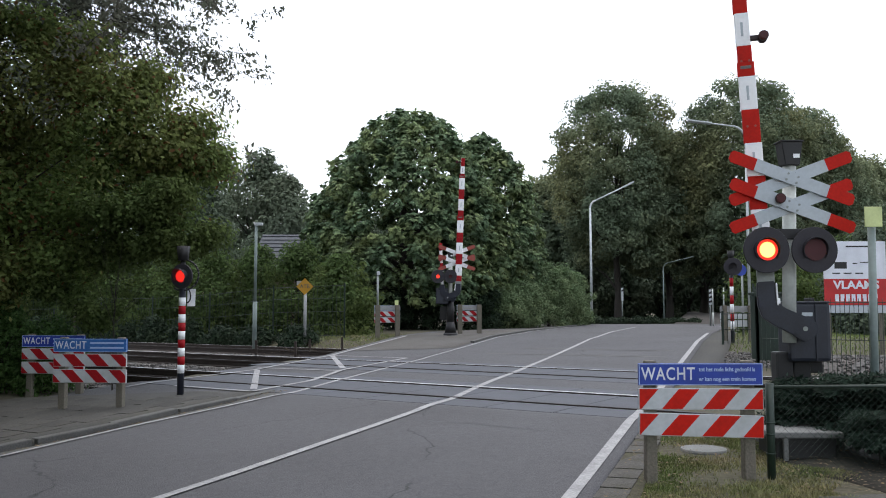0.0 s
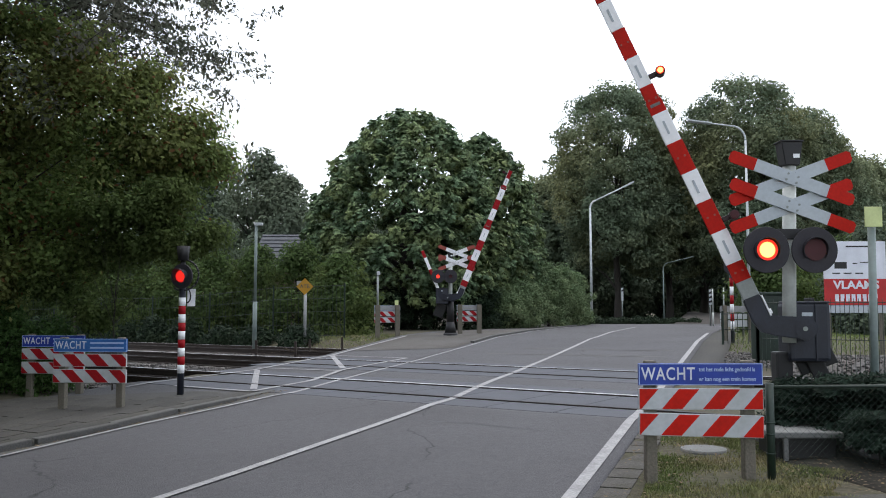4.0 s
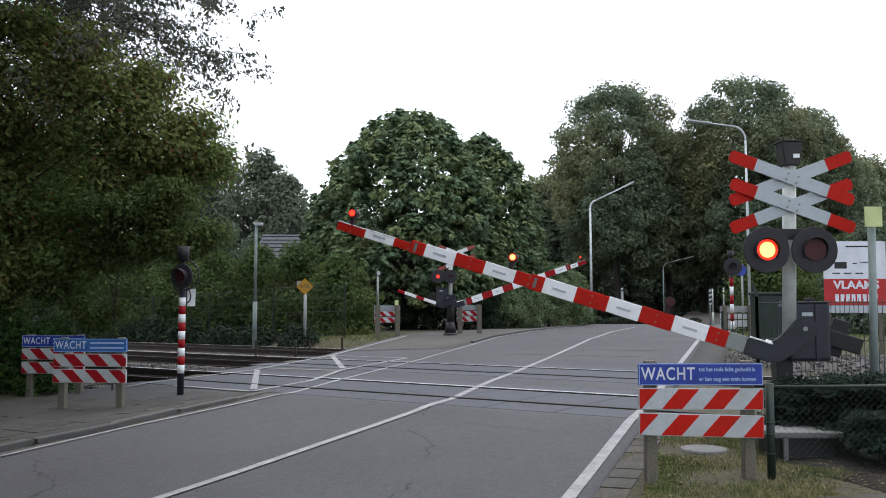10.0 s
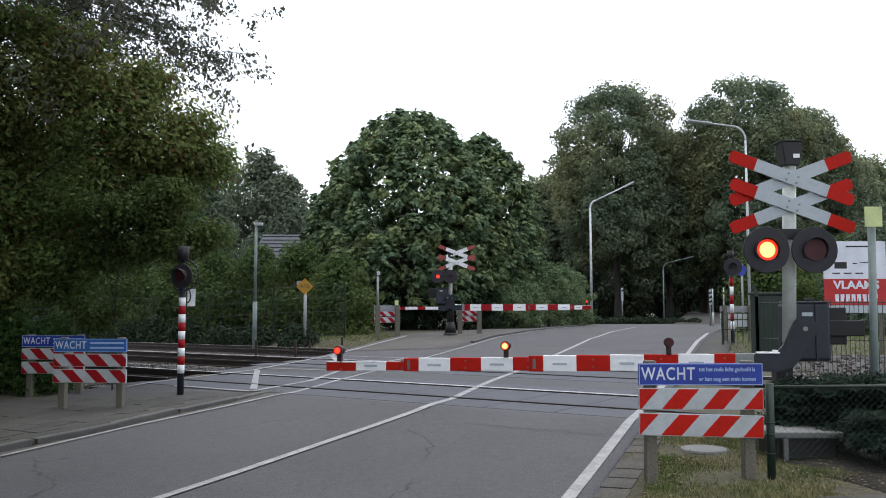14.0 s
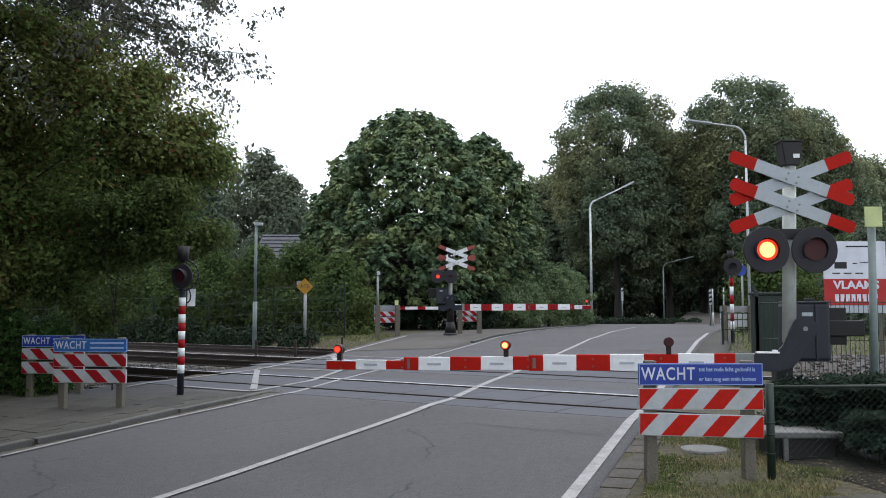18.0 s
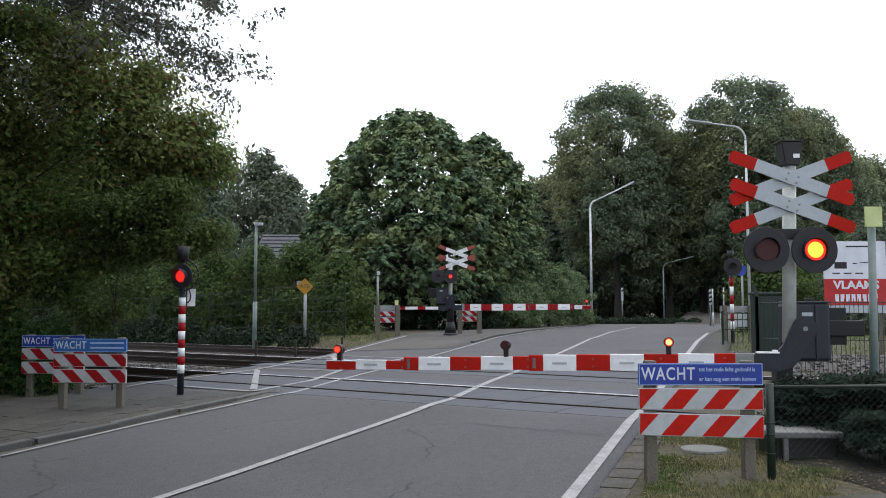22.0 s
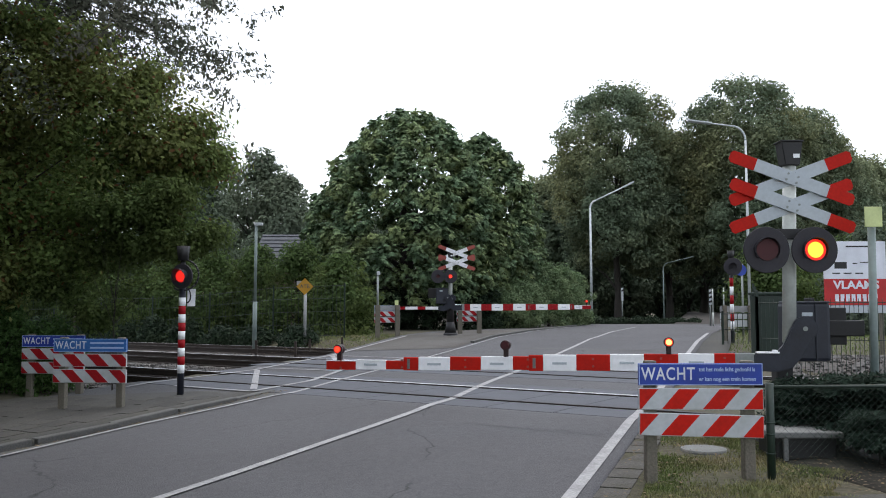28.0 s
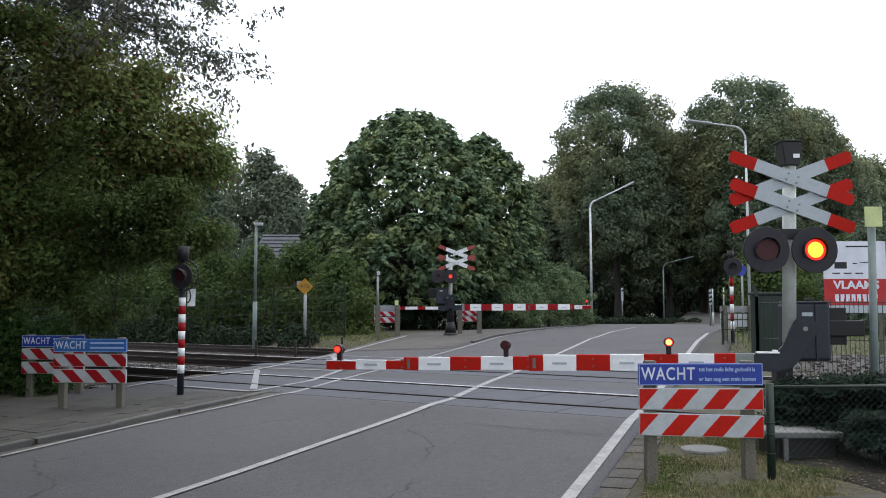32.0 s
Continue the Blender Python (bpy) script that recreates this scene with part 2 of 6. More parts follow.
def part(name, bm, mat, parent, label="", at=None):
    """Links a bmesh as one mesh object under a thing or a part."""
    me = bpy.data.meshes.new(name)
    bm.normal_update()
    bm.to_mesh(me)
    bm.free()
    for m in (mat if isinstance(mat, (list, tuple)) else [mat]):
        me.materials.append(m)
    ob = new(name, me)
    if parent:
        ob.parent = parent
    if at is not None:
        ob.matrix_basis = at
    return tagged(ob, label)


def box(bm, c, s, bevel=0.0, m=None, mi=0, rot=None):
    t = Matrix.Translation(c) @ (rot or Matrix()) @ Matrix.Diagonal((*s, 1))
    r = bmesh.ops.create_cube(bm, size=1.0, matrix=(m or Matrix()) @ t)
    faces = {f for v in r["verts"] for f in v.link_faces}
    for f in faces:
        f.material_index = mi
    if bevel:
        edges = list({e for v in r["verts"] for e in v.link_edges})
        b = bmesh.ops.bevel(bm, geom=edges, offset=bevel, segments=2, affect="EDGES", profile=0.6)
        for f in b["faces"]:
            f.material_index = mi
    return bm


def rod(bm, a, b, r0, r1=None, seg=14, mi=0, smooth=True):
    """A round bar from a to b."""
    a, b = Vector(a), Vector(b)
    r1 = r0 if r1 is None else r1
    q = (b - a).to_track_quat("Z", "Y").to_matrix().to_4x4()
    made = bmesh.ops.create_cone(bm, cap_ends=True, segments=seg, radius1=r0, radius2=r1, depth=(b - a).length, matrix=Matrix.Translation((a + b) / 2) @ q)
    for f in {f for v in made["verts"] for f in v.link_faces}:
        f.material_index = mi
        f.smooth = smooth and len(f.verts) == 4
    return bm


def slab(bm, outline, y0, y1, mi=0, axis="y"):
    """An outline of (x, z) points given thickness along y (or (x, y) points along z)."""
    put = (lambda p, d: (p[0], d, p[1])) if axis == "y" else (lambda p, d: (p[0], p[1], d))
    front = [bm.verts.new(put(p, y0)) for p in outline]
    back = [bm.verts.new(put(p, y1)) for p in outline]
    fs = [bm.faces.new(front), bm.faces.new(back[::-1])]
    for i in range(len(outline)):
        j = (i + 1) % len(outline)
        fs.append(bm.faces.new((front[j], front[i], back[i], back[j])))
    for f in fs:
        f.material_index = mi
    bmesh.ops.recalc_face_normals(bm, faces=fs)
    return bm


def text(name, body, size, mat, parent, at, align="LEFT", thick=0.0015, bold=0.010, spacing=1.0):
    cu = bpy.data.curves.new(name, "FONT")
    cu.body, cu.size, cu.align_x, cu.align_y, cu.extrude = body, size, align, "CENTER", thick
    cu.offset, cu.space_character = size * bold, spacing
    tmp = bpy.data.objects.new(name, cu)
    me = bpy.data.meshes.new_from_object(tmp)
    bpy.data.objects.remove(tmp)
    bpy.data.curves.remove(cu)
    me.materials.append(mat)
    ob = new(name, me)
    ob.parent = parent
    ob.matrix_basis = at
    return ob


def raw(name, verts, faces, mat, parent=None, smooth=False):
    """A mesh from number arrays: verts (n, 3), faces (m, 3 or 4)."""
    me = bpy.data.meshes.new(name)
    n, k = faces.shape
    me.vertices.add(len(verts))
    me.vertices.foreach_set("co", np.ascontiguousarray(verts, dtype=np.float32).ravel())
    me.loops.add(n * k)
    me.loops.foreach_set("vertex_index", np.ascontiguousarray(faces, dtype=np.int32).ravel())
    me.polygons.add(n)
    me.polygons.foreach_set("loop_start", np.arange(0, n * k, k, dtype=np.int32))
    if smooth:
        me.polygons.foreach_set("use_smooth", np.ones(n, dtype=bool))
    me.update(calc_edges=True)
    me.validate()
    me.materials.append(mat)
    ob = new(name, me)
    if parent:
        ob.parent = parent
    return ob


def sticks(name, segs, mat, parent, sides=4):
    """Many thin tapered bars as one mesh; each is (start, end, radius, end radius)."""
    a = np.array([tuple(s[0]) for s in segs], float)
    b = np.array([tuple(s[1]) for s in segs], float)
    r = np.array([(s[2], s[3]) for s in segs], float)
    d = b - a
    d /= np.linalg.norm(d, axis=1)[:, None] + 1e-9
    h = np.where(abs(d[:, 2:]) > 0.9, [[1.0, 0, 0]], [[0, 0, 1.0]])
    u = np.cross(d, h)
    u /= np.linalg.norm(u, axis=1)[:, None]
    w = np.cross(d, u)
    n = len(a)
    v = np.zeros((n, 2 * sides, 3))
    for k in range(sides):
        t = 2 * np.pi * k / sides
        o = u * np.cos(t) + w * np.sin(t)
        v[:, k] = a + o * r[:, :1]
        v[:, sides + k] = b + o * r[:, 1:]
    f = np.array([(k, (k + 1) % sides, sides + (k + 1) % sides, sides + k) for k in range(sides)])
    return raw(name, v.reshape(-1, 3), (f[None] + (np.arange(n) * 2 * sides)[:, None, None]).reshape(-1, 4), mat, parent, smooth=sides > 4)


# ---------------------------------------------------------------- lie of the land
TRACK_N = (0.545, 0.8384)          # across the tracks
TRACK_T = (-0.8384, 0.545)         # along the tracks, away to the far side
RAILS = ((9.35, 10.76), (13.5, 15.04))
ROAD_Y = [1.965, 6.527, 7.161, 7.987, 8.763, 9.102, 9.826, 10.896, 12.459, 13.632, 15.635, 18.17, 19.788, 22.231, 25.146, 30.408, 44.405]
ROAD_C = [-4.668, -2.071, -1.707, -1.264, -0.847, -0.666, -0.293, 0.117, 0.479, 0.772, 1.329, 1.973, 2.593, 3.495, 4.536, 6.178, 10.715]
EDGE_Y = [2.0, 8.14, 9.56, 10.62, 11.68, 13.88, 16.9, 20.05, 23.5, 29.0, 36.5, 46.0]
EDGE_L = [-7.6, -4.19, -3.39, -2.69, -2.05, -1.67, -1.055, -0.42, 0.87, 2.81, 5.23, 8.2]
EDGE_RY = [1.965, 5.962, 7.11, 9.362, 17.084, 23.786, 44.405]
EDGE_R = [-0.688, 0.848, 1.288, 2.14, 4.715, 7.204, 14.77]


def ss(a, b, x):
    t = np.clip((x - a) / (b - a), 0, 1)
    return t * t * (3 - 2 * t)


def xl(y):
    return np.interp(y, EDGE_Y, EDGE_L)


def xc(y):
    return np.interp(y, ROAD_Y, ROAD_C)


def xr(y):
    return np.interp(y, EDGE_RY, EDGE_R)


def across(x, y):
    return x * TRACK_N[0] + y * TRACK_N[1]


def level(x, y):
    """Height of the road and its verges."""
    return np.interp(across(x, y), [3, 8.4, 16.4, 22.5, 27], [0, 0.36, 0.36, 0.68, 0.75])


def bed(x, y):
    """Height of the open ground: it falls away beside the crossing where the tracks lie."""
    n = across(x, y)
    out_left, out_right = ss(0.2, 1.4, xl(y) - 3.0 - x), ss(0.2, 1.2, x - xr(y) - 1.6)
    dip = np.maximum(out_left * (1 - ss(19.6, 20.8, n)), out_right * (1 - ss(17.6, 18.8, n))) * ss(7.7, 8.5, n)
    wide = np.maximum(ss(4, 12, xl(y) - 3 - x), ss(4, 12, x - xr(y)))
    z = level(x, y) - 0.02
    z = z * (1 - wide) + np.minimum(z, 0.25) * wide
    return z - 0.33 * dip


def along(n, s):
    """A point on the tracks' plan: n across them, s along."""
    return (TRACK_N[0] * n + TRACK_T[0] * s, TRACK_N[1] * n + TRACK_T[1] * s)


def grid_sheet(name, xs, ys, height, mat, smooth=True):
    gx, gy = np.meshgrid(xs, ys)
    v = np.stack([gx, gy, height(gx, gy)], -1).reshape(-1, 3)
    w = len(xs)
    i = (np.arange(len(ys) - 1)[:, None] * w + np.arange(w - 1)[None, :]).ravel()
    return raw(name, v, np.stack([i, i + 1, i + w + 1, i + w], 1), mat, smooth=smooth)


def strip(name, left, right, ys, lift, mat, cols=8, parent=None, height=level, skirt=0.0):
    """A band of ground between two edges given as functions of y, with a turned-down rim."""
    rows = []
    for y in ys:
        a, b, up = left(y), right(y), (lift(y) if callable(lift) else lift)
        x = np.linspace(a, b, cols + 1)
        z = height(x, np.full_like(x, y)) + up
        row = np.stack([x, np.full_like(x, y), z], 1)
        if skirt:
            row = np.vstack([row[:1] - [0, 0, skirt], row, row[-1:] - [0, 0, skirt]])
        rows.append(row)
    w = len(rows[0])
    v = np.vstack(rows)
    i = (np.arange(len(ys) - 1)[:, None] * w + np.arange(w - 1)[None, :]).ravel()
    return raw(name, v, np.stack([i, i + 1, i + w + 1, i + w], 1), mat, parent)


fine_x = np.concatenate([np.linspace(-400, -40, 19), np.linspace(-38, 40, 157), np.linspace(44, 400, 18)])
fine_y = np.concatenate([np.linspace(-300, -10, 12), np.linspace(-8, 60, 171), np.linspace(64, 900, 30)])
ground = tagged(grid_sheet("ground", fine_x, fine_y, bed, M["soil"]), "bare soil and dry grass beside the crossing", "ground", kind="structure")


def road_level(x, y):
    """The asphalt, let down under the crossing panels."""
    n = across(x, y)
    z = level(x, y)
    for a, b in RAILS:
        z = z - 0.09 * ss(a - 0.5, a - 0.2, n) * (1 - ss(b + 0.2, b + 0.5, n))
    return z


road_ys = np.concatenate([np.linspace(0.5, 8, 30), np.linspace(8.1, 24, 160), np.linspace(24.5, 46, 50)])
road = tagged(strip("road", lambda y: xl(y) - 0.12, lambda y: xr(y) + 0.16, road_ys, 0.015, M["asphalt"], 40, skirt=0.05, height=road_level), "worn grey asphalt road over the crossing", "road", kind="structure")

# ---------------------------------------------------------------- road markings, kerbs, pavements
def between(name, label, line, half, ys, lift=0.026, parent=None):
    return strip(name, lambda y: line(y) - half, lambda y: line(y) + half, ys, lift, M["paint_line"], 1, parent)


marks = thing("road_marking", (0, 0, 0), "worn white painted lines on the asphalt road", "road marking", kind="structure")
between("centre_line", "", xc, 0.052, np.concatenate([np.linspace(0.6, 30, 110), np.linspace(30.2, 38, 14)]), parent=marks)
between("edge_line", "", xl, 0.036, np.concatenate([np.linspace(1.0, 30, 110), np.linspace(30.2, 37.8, 14)]), parent=marks)
between("edge_line", "", xr, 0.053, np.linspace(0.6, 27.5, 100), parent=marks)


def painted(a, b, w, lift=0.016, h=level):
    """A painted bar on the ground from a to b."""
    a, b = Vector((*a, 0)), Vector((*b, 0))
    d = (b - a).normalized()
    s = Vector((-d.y, d.x, 0)) * w / 2
    bm = bmesh.new()
    steps = max(2, int((b - a).length / 0.4))
    prev = None
    for i in range(steps + 1):
        p = a.lerp(b, i / steps)
        pair = [bm.verts.new((q.x, q.y, float(h(q.x, q.y)) + lift)) for q in (p - s, p + s)]
        if prev:
            bm.faces.new((prev[0], prev[1], pair[1], pair[0]))
        prev = pair
    bmesh.ops.recalc_face_normals(bm, faces=bm.faces[:])
    return bm


# the foot and cycle path along the road, over the tracks
def path_left(y):
    return np.interp(y, [11.5, 13.5, 16.5, 21.8, 28.0, 33.0], [-5.9, -4.9, -4.1, -2.95, -1.35, 0.2])


side_ys = np.linspace(11.9, 31.0, 166)
path = tagged(strip("path", path_left, lambda y: xl(y) - 0.13, side_ys, 0.012, M["asphalt"], 20, skirt=0.05, height=road_level), "grey asphalt foot and cycle path over the tracks", "path", kind="structure")
path_marks = thing("path_marking", (0, 0, 0), "white painted borders of the footpath", "road marking", kind="structure")
for a, b, w in (((-4.72, 12.75), (-3.57, 16.1), 0.06), ((-3.57, 16.1), (-2.78, 21.4), 0.07), ((-2.78, 21.4), (-1.17, 27.3), 0.06),
                ((-4.0, 12.75), (-2.65, 11.85), 0.06), ((-2.65, 11.85), (-2.1, 13.7), 0.05), ((-1.9, 16.1), (-0.86, 20.1), 0.06), ((-2.1, 13.7), (-1.9, 16.1), 0.05),
                ((-2.72, 21.2), (-0.86, 20.1), 0.05), ((-3.62, 16.7), (-1.95, 15.9), 0.05), ((-2.70, 12.2), (-3.50, 16.1), 0.10), ((-2.74, 21.1), (-1.93, 16.5), 0.12)):
    part("line", painted(a, b, max(0.09, w), 0.029), M["paint_line"], path_marks)


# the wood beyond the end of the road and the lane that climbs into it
# Dark sheet over the ground; the trees' shade is in its colour.
wood_floor = tagged(strip("wood_floor", lambda y: np.interp(y, [45.9, 48, 60], [8.0, 6.0, -2.0]), lambda y: np.interp(y, [45.9, 50, 60], [18.0, 24.0, 60.0]), np.linspace(45.9, 150, 60), 0.03, M["woodfloor"], 30, height=bed, skirt=0.1), "leaf mould under the avenue trees, darkened for their shade", "wood floor", kind="structure")
lane = tagged(strip("lane", lambda y: np.interp(y, [46.0, 95], [12.5, 28.2]), lambda y: np.interp(y, [46.0, 95], [15.1, 31.0]), np.linspace(46.0, 95, 50), lambda y: np.interp(y, [46, 95], [0.06, 1.35]), M["lane"], 8, height=bed, skirt=0.6), "brown leaf-strewn lane climbing into the wood", "lane", kind="structure")

# ---------------------------------------------------------------- near pavement with its kerb, far pavement, right verge
def kerb_line(y):
    return np.interp(y, [2.0, 8.37, 9.08, 10.17, 10.9, 12.3], [-8.2, -4.42, -3.91, -3.32, -2.86, -2.28])


near_ys = np.linspace(2.0, 12.1, 44)
pavement = tagged(strip("pavement", lambda y: np.interp(y, [2, 9, 12.6], [-13, -9.5, -5.4]), kerb_line, near_ys, lambda y: np.interp(y, [9.8, 11.9], [0.06, 0.014]), M["paving"], 10, skirt=0.1), "grey worn paved sidewalk beside the road", "pavement", kind="structure")
gutter = tagged(strip("gutter", lambda y: kerb_line(y) + 0.12, lambda y: xl(y) - 0.1, near_ys, 0.012, M["kerb"], 2), "grey gutter strip along the kerb", "gutter", kind="structure")
far_pavement = tagged(strip("pavement_far", lambda y: np.interp(y, [22.3, 28, 33, 44], [-2.7, -1.0, 1.4, 5.0]), lambda y: xl(y) - 0.25, np.linspace(22.5, 44.0, 60), 0.022, M["dirtpaving"], 4, skirt=0.08), "grey paved sidewalk beyond the tracks", "pavement", kind="structure")
right_ys = np.linspace(2.0, 9.2, 30)
verge = tagged(strip("verge_paving", lambda y: xr(y) + 0.17, lambda y: xr(y) + np.interp(y, [2, 6, 9.2], [0.55, 0.5, 0.35]), right_ys, 0.004, M["soil"], 2, skirt=0.04), "strip of worn concrete slabs along the road edge", "paving", kind="structure")
verge_far = tagged(strip("verge_paving_far", lambda y: xr(y) + 0.17, lambda y: xr(y) + 0.9, np.linspace(16.5, 30, 40), 0.018, M["paving"], 2, skirt=0.04), "grey concrete paving along the far road edge", "paving", kind="structure")


def kerb_mesh(length):
    bm = bmesh.new()
    box(bm, (0, 0, 0), (0.12, length - 0.012, 0.16), 0.015)
    me = bpy.data.meshes.new("kerb_stone")
    bm.to_mesh(me)
    bm.free()
    me.materials.append(M["kerb"])
    return me


def kerb_run(name, label, line, y0, y1, step, lift):
    top = thing(name, (0, 0, 0), label, "kerb", kind="structure")
    me = kerb_mesh(step)
    y = y0
    while y < y1:
        a = Vector((float(line(y)), y))
        b = Vector((float(line(y + 0.3)), y + 0.3))
        d = (b - a).normalized()
        m = a + d * step / 2
        za, zb = float(level(a.x, a.y)), float(level(a.x + d.x * step, a.y + d.y * step))
        ob = new("kerb_stone", me)
        ob.parent = top
        ob.matrix_basis = Matrix.Translation((m.x, m.y, (za + zb) / 2 + (lift(y) if callable(lift) else lift) - 0.08)) @ Matrix.Rotation(math.atan2(-d.x, d.y), 4, "Z") @ Matrix.Rotation(math.atan2(zb - za, step), 4, "X")
        y += d.y * step
    return top


# ---------------------------------------------------------------- tracks
def rail_mesh(length):
    """One rail: foot, web and head, lying along x."""
    outline = [(-0.07, 0.0), (0.07, 0.0), (0.07, 0.015), (0.012, 0.035), (0.012, 0.11), (0.036, 0.125), (0.036, 0.158), (-0.036, 0.158), (-0.036, 0.125), (-0.012, 0.11), (-0.012, 0.035), (-0.07, 0.015)]
    bm = bmesh.new()
    a = [bm.verts.new((-length / 2, y, z)) for y, z in outline]
    b = [bm.verts.new((length / 2, y, z)) for y, z in outline]
    for i in range(len(outline)):
        j = (i + 1) % len(outline)
        f = bm.faces.new((a[i], a[j], b[j], b[i]))
        f.material_index = 1 if i == 6 else 0
    bm.faces.new(a[::-1])
    bm.faces.new(b)
    bmesh.ops.recalc_face_normals(bm, faces=bm.faces[:])
    return bm


TRACK_ANGLE = math.degrees(math.atan2(TRACK_T[1], TRACK_T[0]))
S_FAR, S_NEAR = 70.0, -32.0
RAIL_TOP = 0.392


def build_track(pair, s_near=-32.0):
    S_NEAR = s_near
    mid, half = (pair[0] + pair[1]) / 2, (pair[1] - pair[0]) / 2
    cx, cy = along(mid, (S_FAR + S_NEAR) / 2)
    t = thing("railway_track", (cx, cy, 0), "rusty railway track with polished rail heads on concrete sleepers", "railway track", "tracks over the crossing", rz=TRACK_ANGLE)
    for side in (-half, half):
        part("rail", rail_mesh(S_FAR - S_NEAR), [M["rust"], M["railhead"] if side < 0 else M["dullhead"]], t, at=pose(0, side, RAIL_TOP - 0.158))
    bm = bmesh.new()
    box(bm, (0, 0, 0), (0.26, 2.5, 0.14), 0.015)
    me = bpy.data.meshes.new("sleeper")
    bm.to_mesh(me)
    bm.free()
    me.materials.append(M["sleeper"])
    for i in range(int((S_FAR - S_NEAR) / 0.6)):
        s = -(S_FAR - S_NEAR) / 2 + 0.3 + i * 0.6
        wx, wy = along(mid, (S_FAR + S_NEAR) / 2 + s)
        if xl(wy) - 3.5 < wx < xr(wy) + 1.0:
            continue
        ob = new("sleeper", me)
        ob.parent = t
        ob.matrix_basis = pose(s, 0, RAIL_TOP - 0.158 - 0.072)
    return t


M["dullhead"] = material("dull_rail_head", (0.03, 0.028, 0.028), 0.6, metal=0.5, vary=0.2, scale=3, fine=60, bump=0.05)
for pair in RAILS:
    build_track(pair)
build_track((17.75, 19.2), 11.5)


def ballast_bed():
    """Two bermed beds of stone, one under each track, and loose stones on them."""
    rng = np.random.default_rng(5)
    for name, s0, s1, n1 in (("ballast", -20.0, 6.5, 19.9), ("ballast_far", 7.5, 70.0, 20.2)):
        n = np.linspace(7.95, n1, int((n1 - 7.95) * 10))
        s = np.arange(s0, s1, 0.14 if s1 - s0 < 40 else 0.2)
        gn, gs = np.meshgrid(n, s)
        x, y = TRACK_N[0] * gn + TRACK_T[0] * gs, TRACK_N[1] * gn + TRACK_T[1] * gs
        d = np.minimum(abs(gn - 10.055), abs(gn - 14.27))
        z = 0.06 + 0.15 * np.maximum(1 - ss(1.3, 2.1, d), ss(15.5, 16.2, gn)) + rng.normal(0, 0.014, gn.shape)
        z = np.where((gn > 17.3) & (gs < 7), np.maximum(z, bed(x, y) + 0.03 + rng.normal(0, 0.014, gn.shape)), z)
        keep_out = np.minimum(x - (xl(y) - 3.2), xr(y) + 1.0 - x)
        z -= 0.3 * ss(-0.3, 0.0, keep_out)
        w = len(n)
        i = (np.arange(len(s) - 1)[:, None] * w + np.arange(w - 1)[None, :]).ravel()
        ob = raw(name, np.stack([x, y, z], -1).reshape(-1, 3), np.stack([i, i + w, i + w + 1, i + 1], 1), M["ballast"])
        tagged(ob, "brown-grey crushed stone ballast bed of the tracks", "ballast", kind="structure")
    s = np.concatenate([rng.uniform(4.5, 20, 20000), rng.uniform(-1.5, 6.5, 11000)])
    nn = np.concatenate([rng.uniform(8.0, 18.9, 20000), rng.uniform(11.3, 19.8, 11000)])
    x, y = TRACK_N[0] * nn + TRACK_T[0] * s, TRACK_N[1] * nn + TRACK_T[1] * s
    ok = ~((x > xl(y) - 3.1) & (x < xr(y) + 0.9))
    x, y, nn = x[ok], y[ok], nn[ok]
    d = np.minimum(abs(nn - 10.055), abs(nn - 14.27))
    z = 0.075 + 0.15 * np.maximum(1 - ss(1.3, 2.1, d), ss(15.5, 16.2, nn))
    z = np.where((nn > 17.3) & (y < 22), np.maximum(z, bed(x, y) + 0.04), z)
    r = rng.uniform(0.02, 0.048, len(x))
    octa = np.array([(1, 0, 0), (0, 1, 0), (-1, 0, 0), (0, -1, 0), (0, 0, 0.8), (0, 0, -0.8)])
    v = octa[None] * r[:, None, None] * rng.uniform(0.6, 1.3, (len(x), 6, 1))
    a = rng.uniform(0, 6.28, len(x))
    c, q = np.cos(a)[:, None], np.sin(a)[:, None]
    vx, vy = v[:, :, 0] * c - v[:, :, 1] * q, v[:, :, 0] * q + v[:, :, 1] * c
    v = np.stack([vx + x[:, None], vy + y[:, None], v[:, :, 2] + z[:, None]], -1)
    f = np.array([(0, 1, 4), (1, 2, 4), (2, 3, 4), (3, 0, 4), (1, 0, 5), (2, 1, 5), (3, 2, 5), (0, 3, 5)])
    faces = (f[None] + (np.arange(len(x)) * 6)[:, None, None]).reshape(-1, 3)
    tagged(raw("ballast_stones", v.reshape(-1, 3), faces, M["ballast"]), "loose grey and brown ballast stones", "stones", kind="stuff")


ballast_bed()


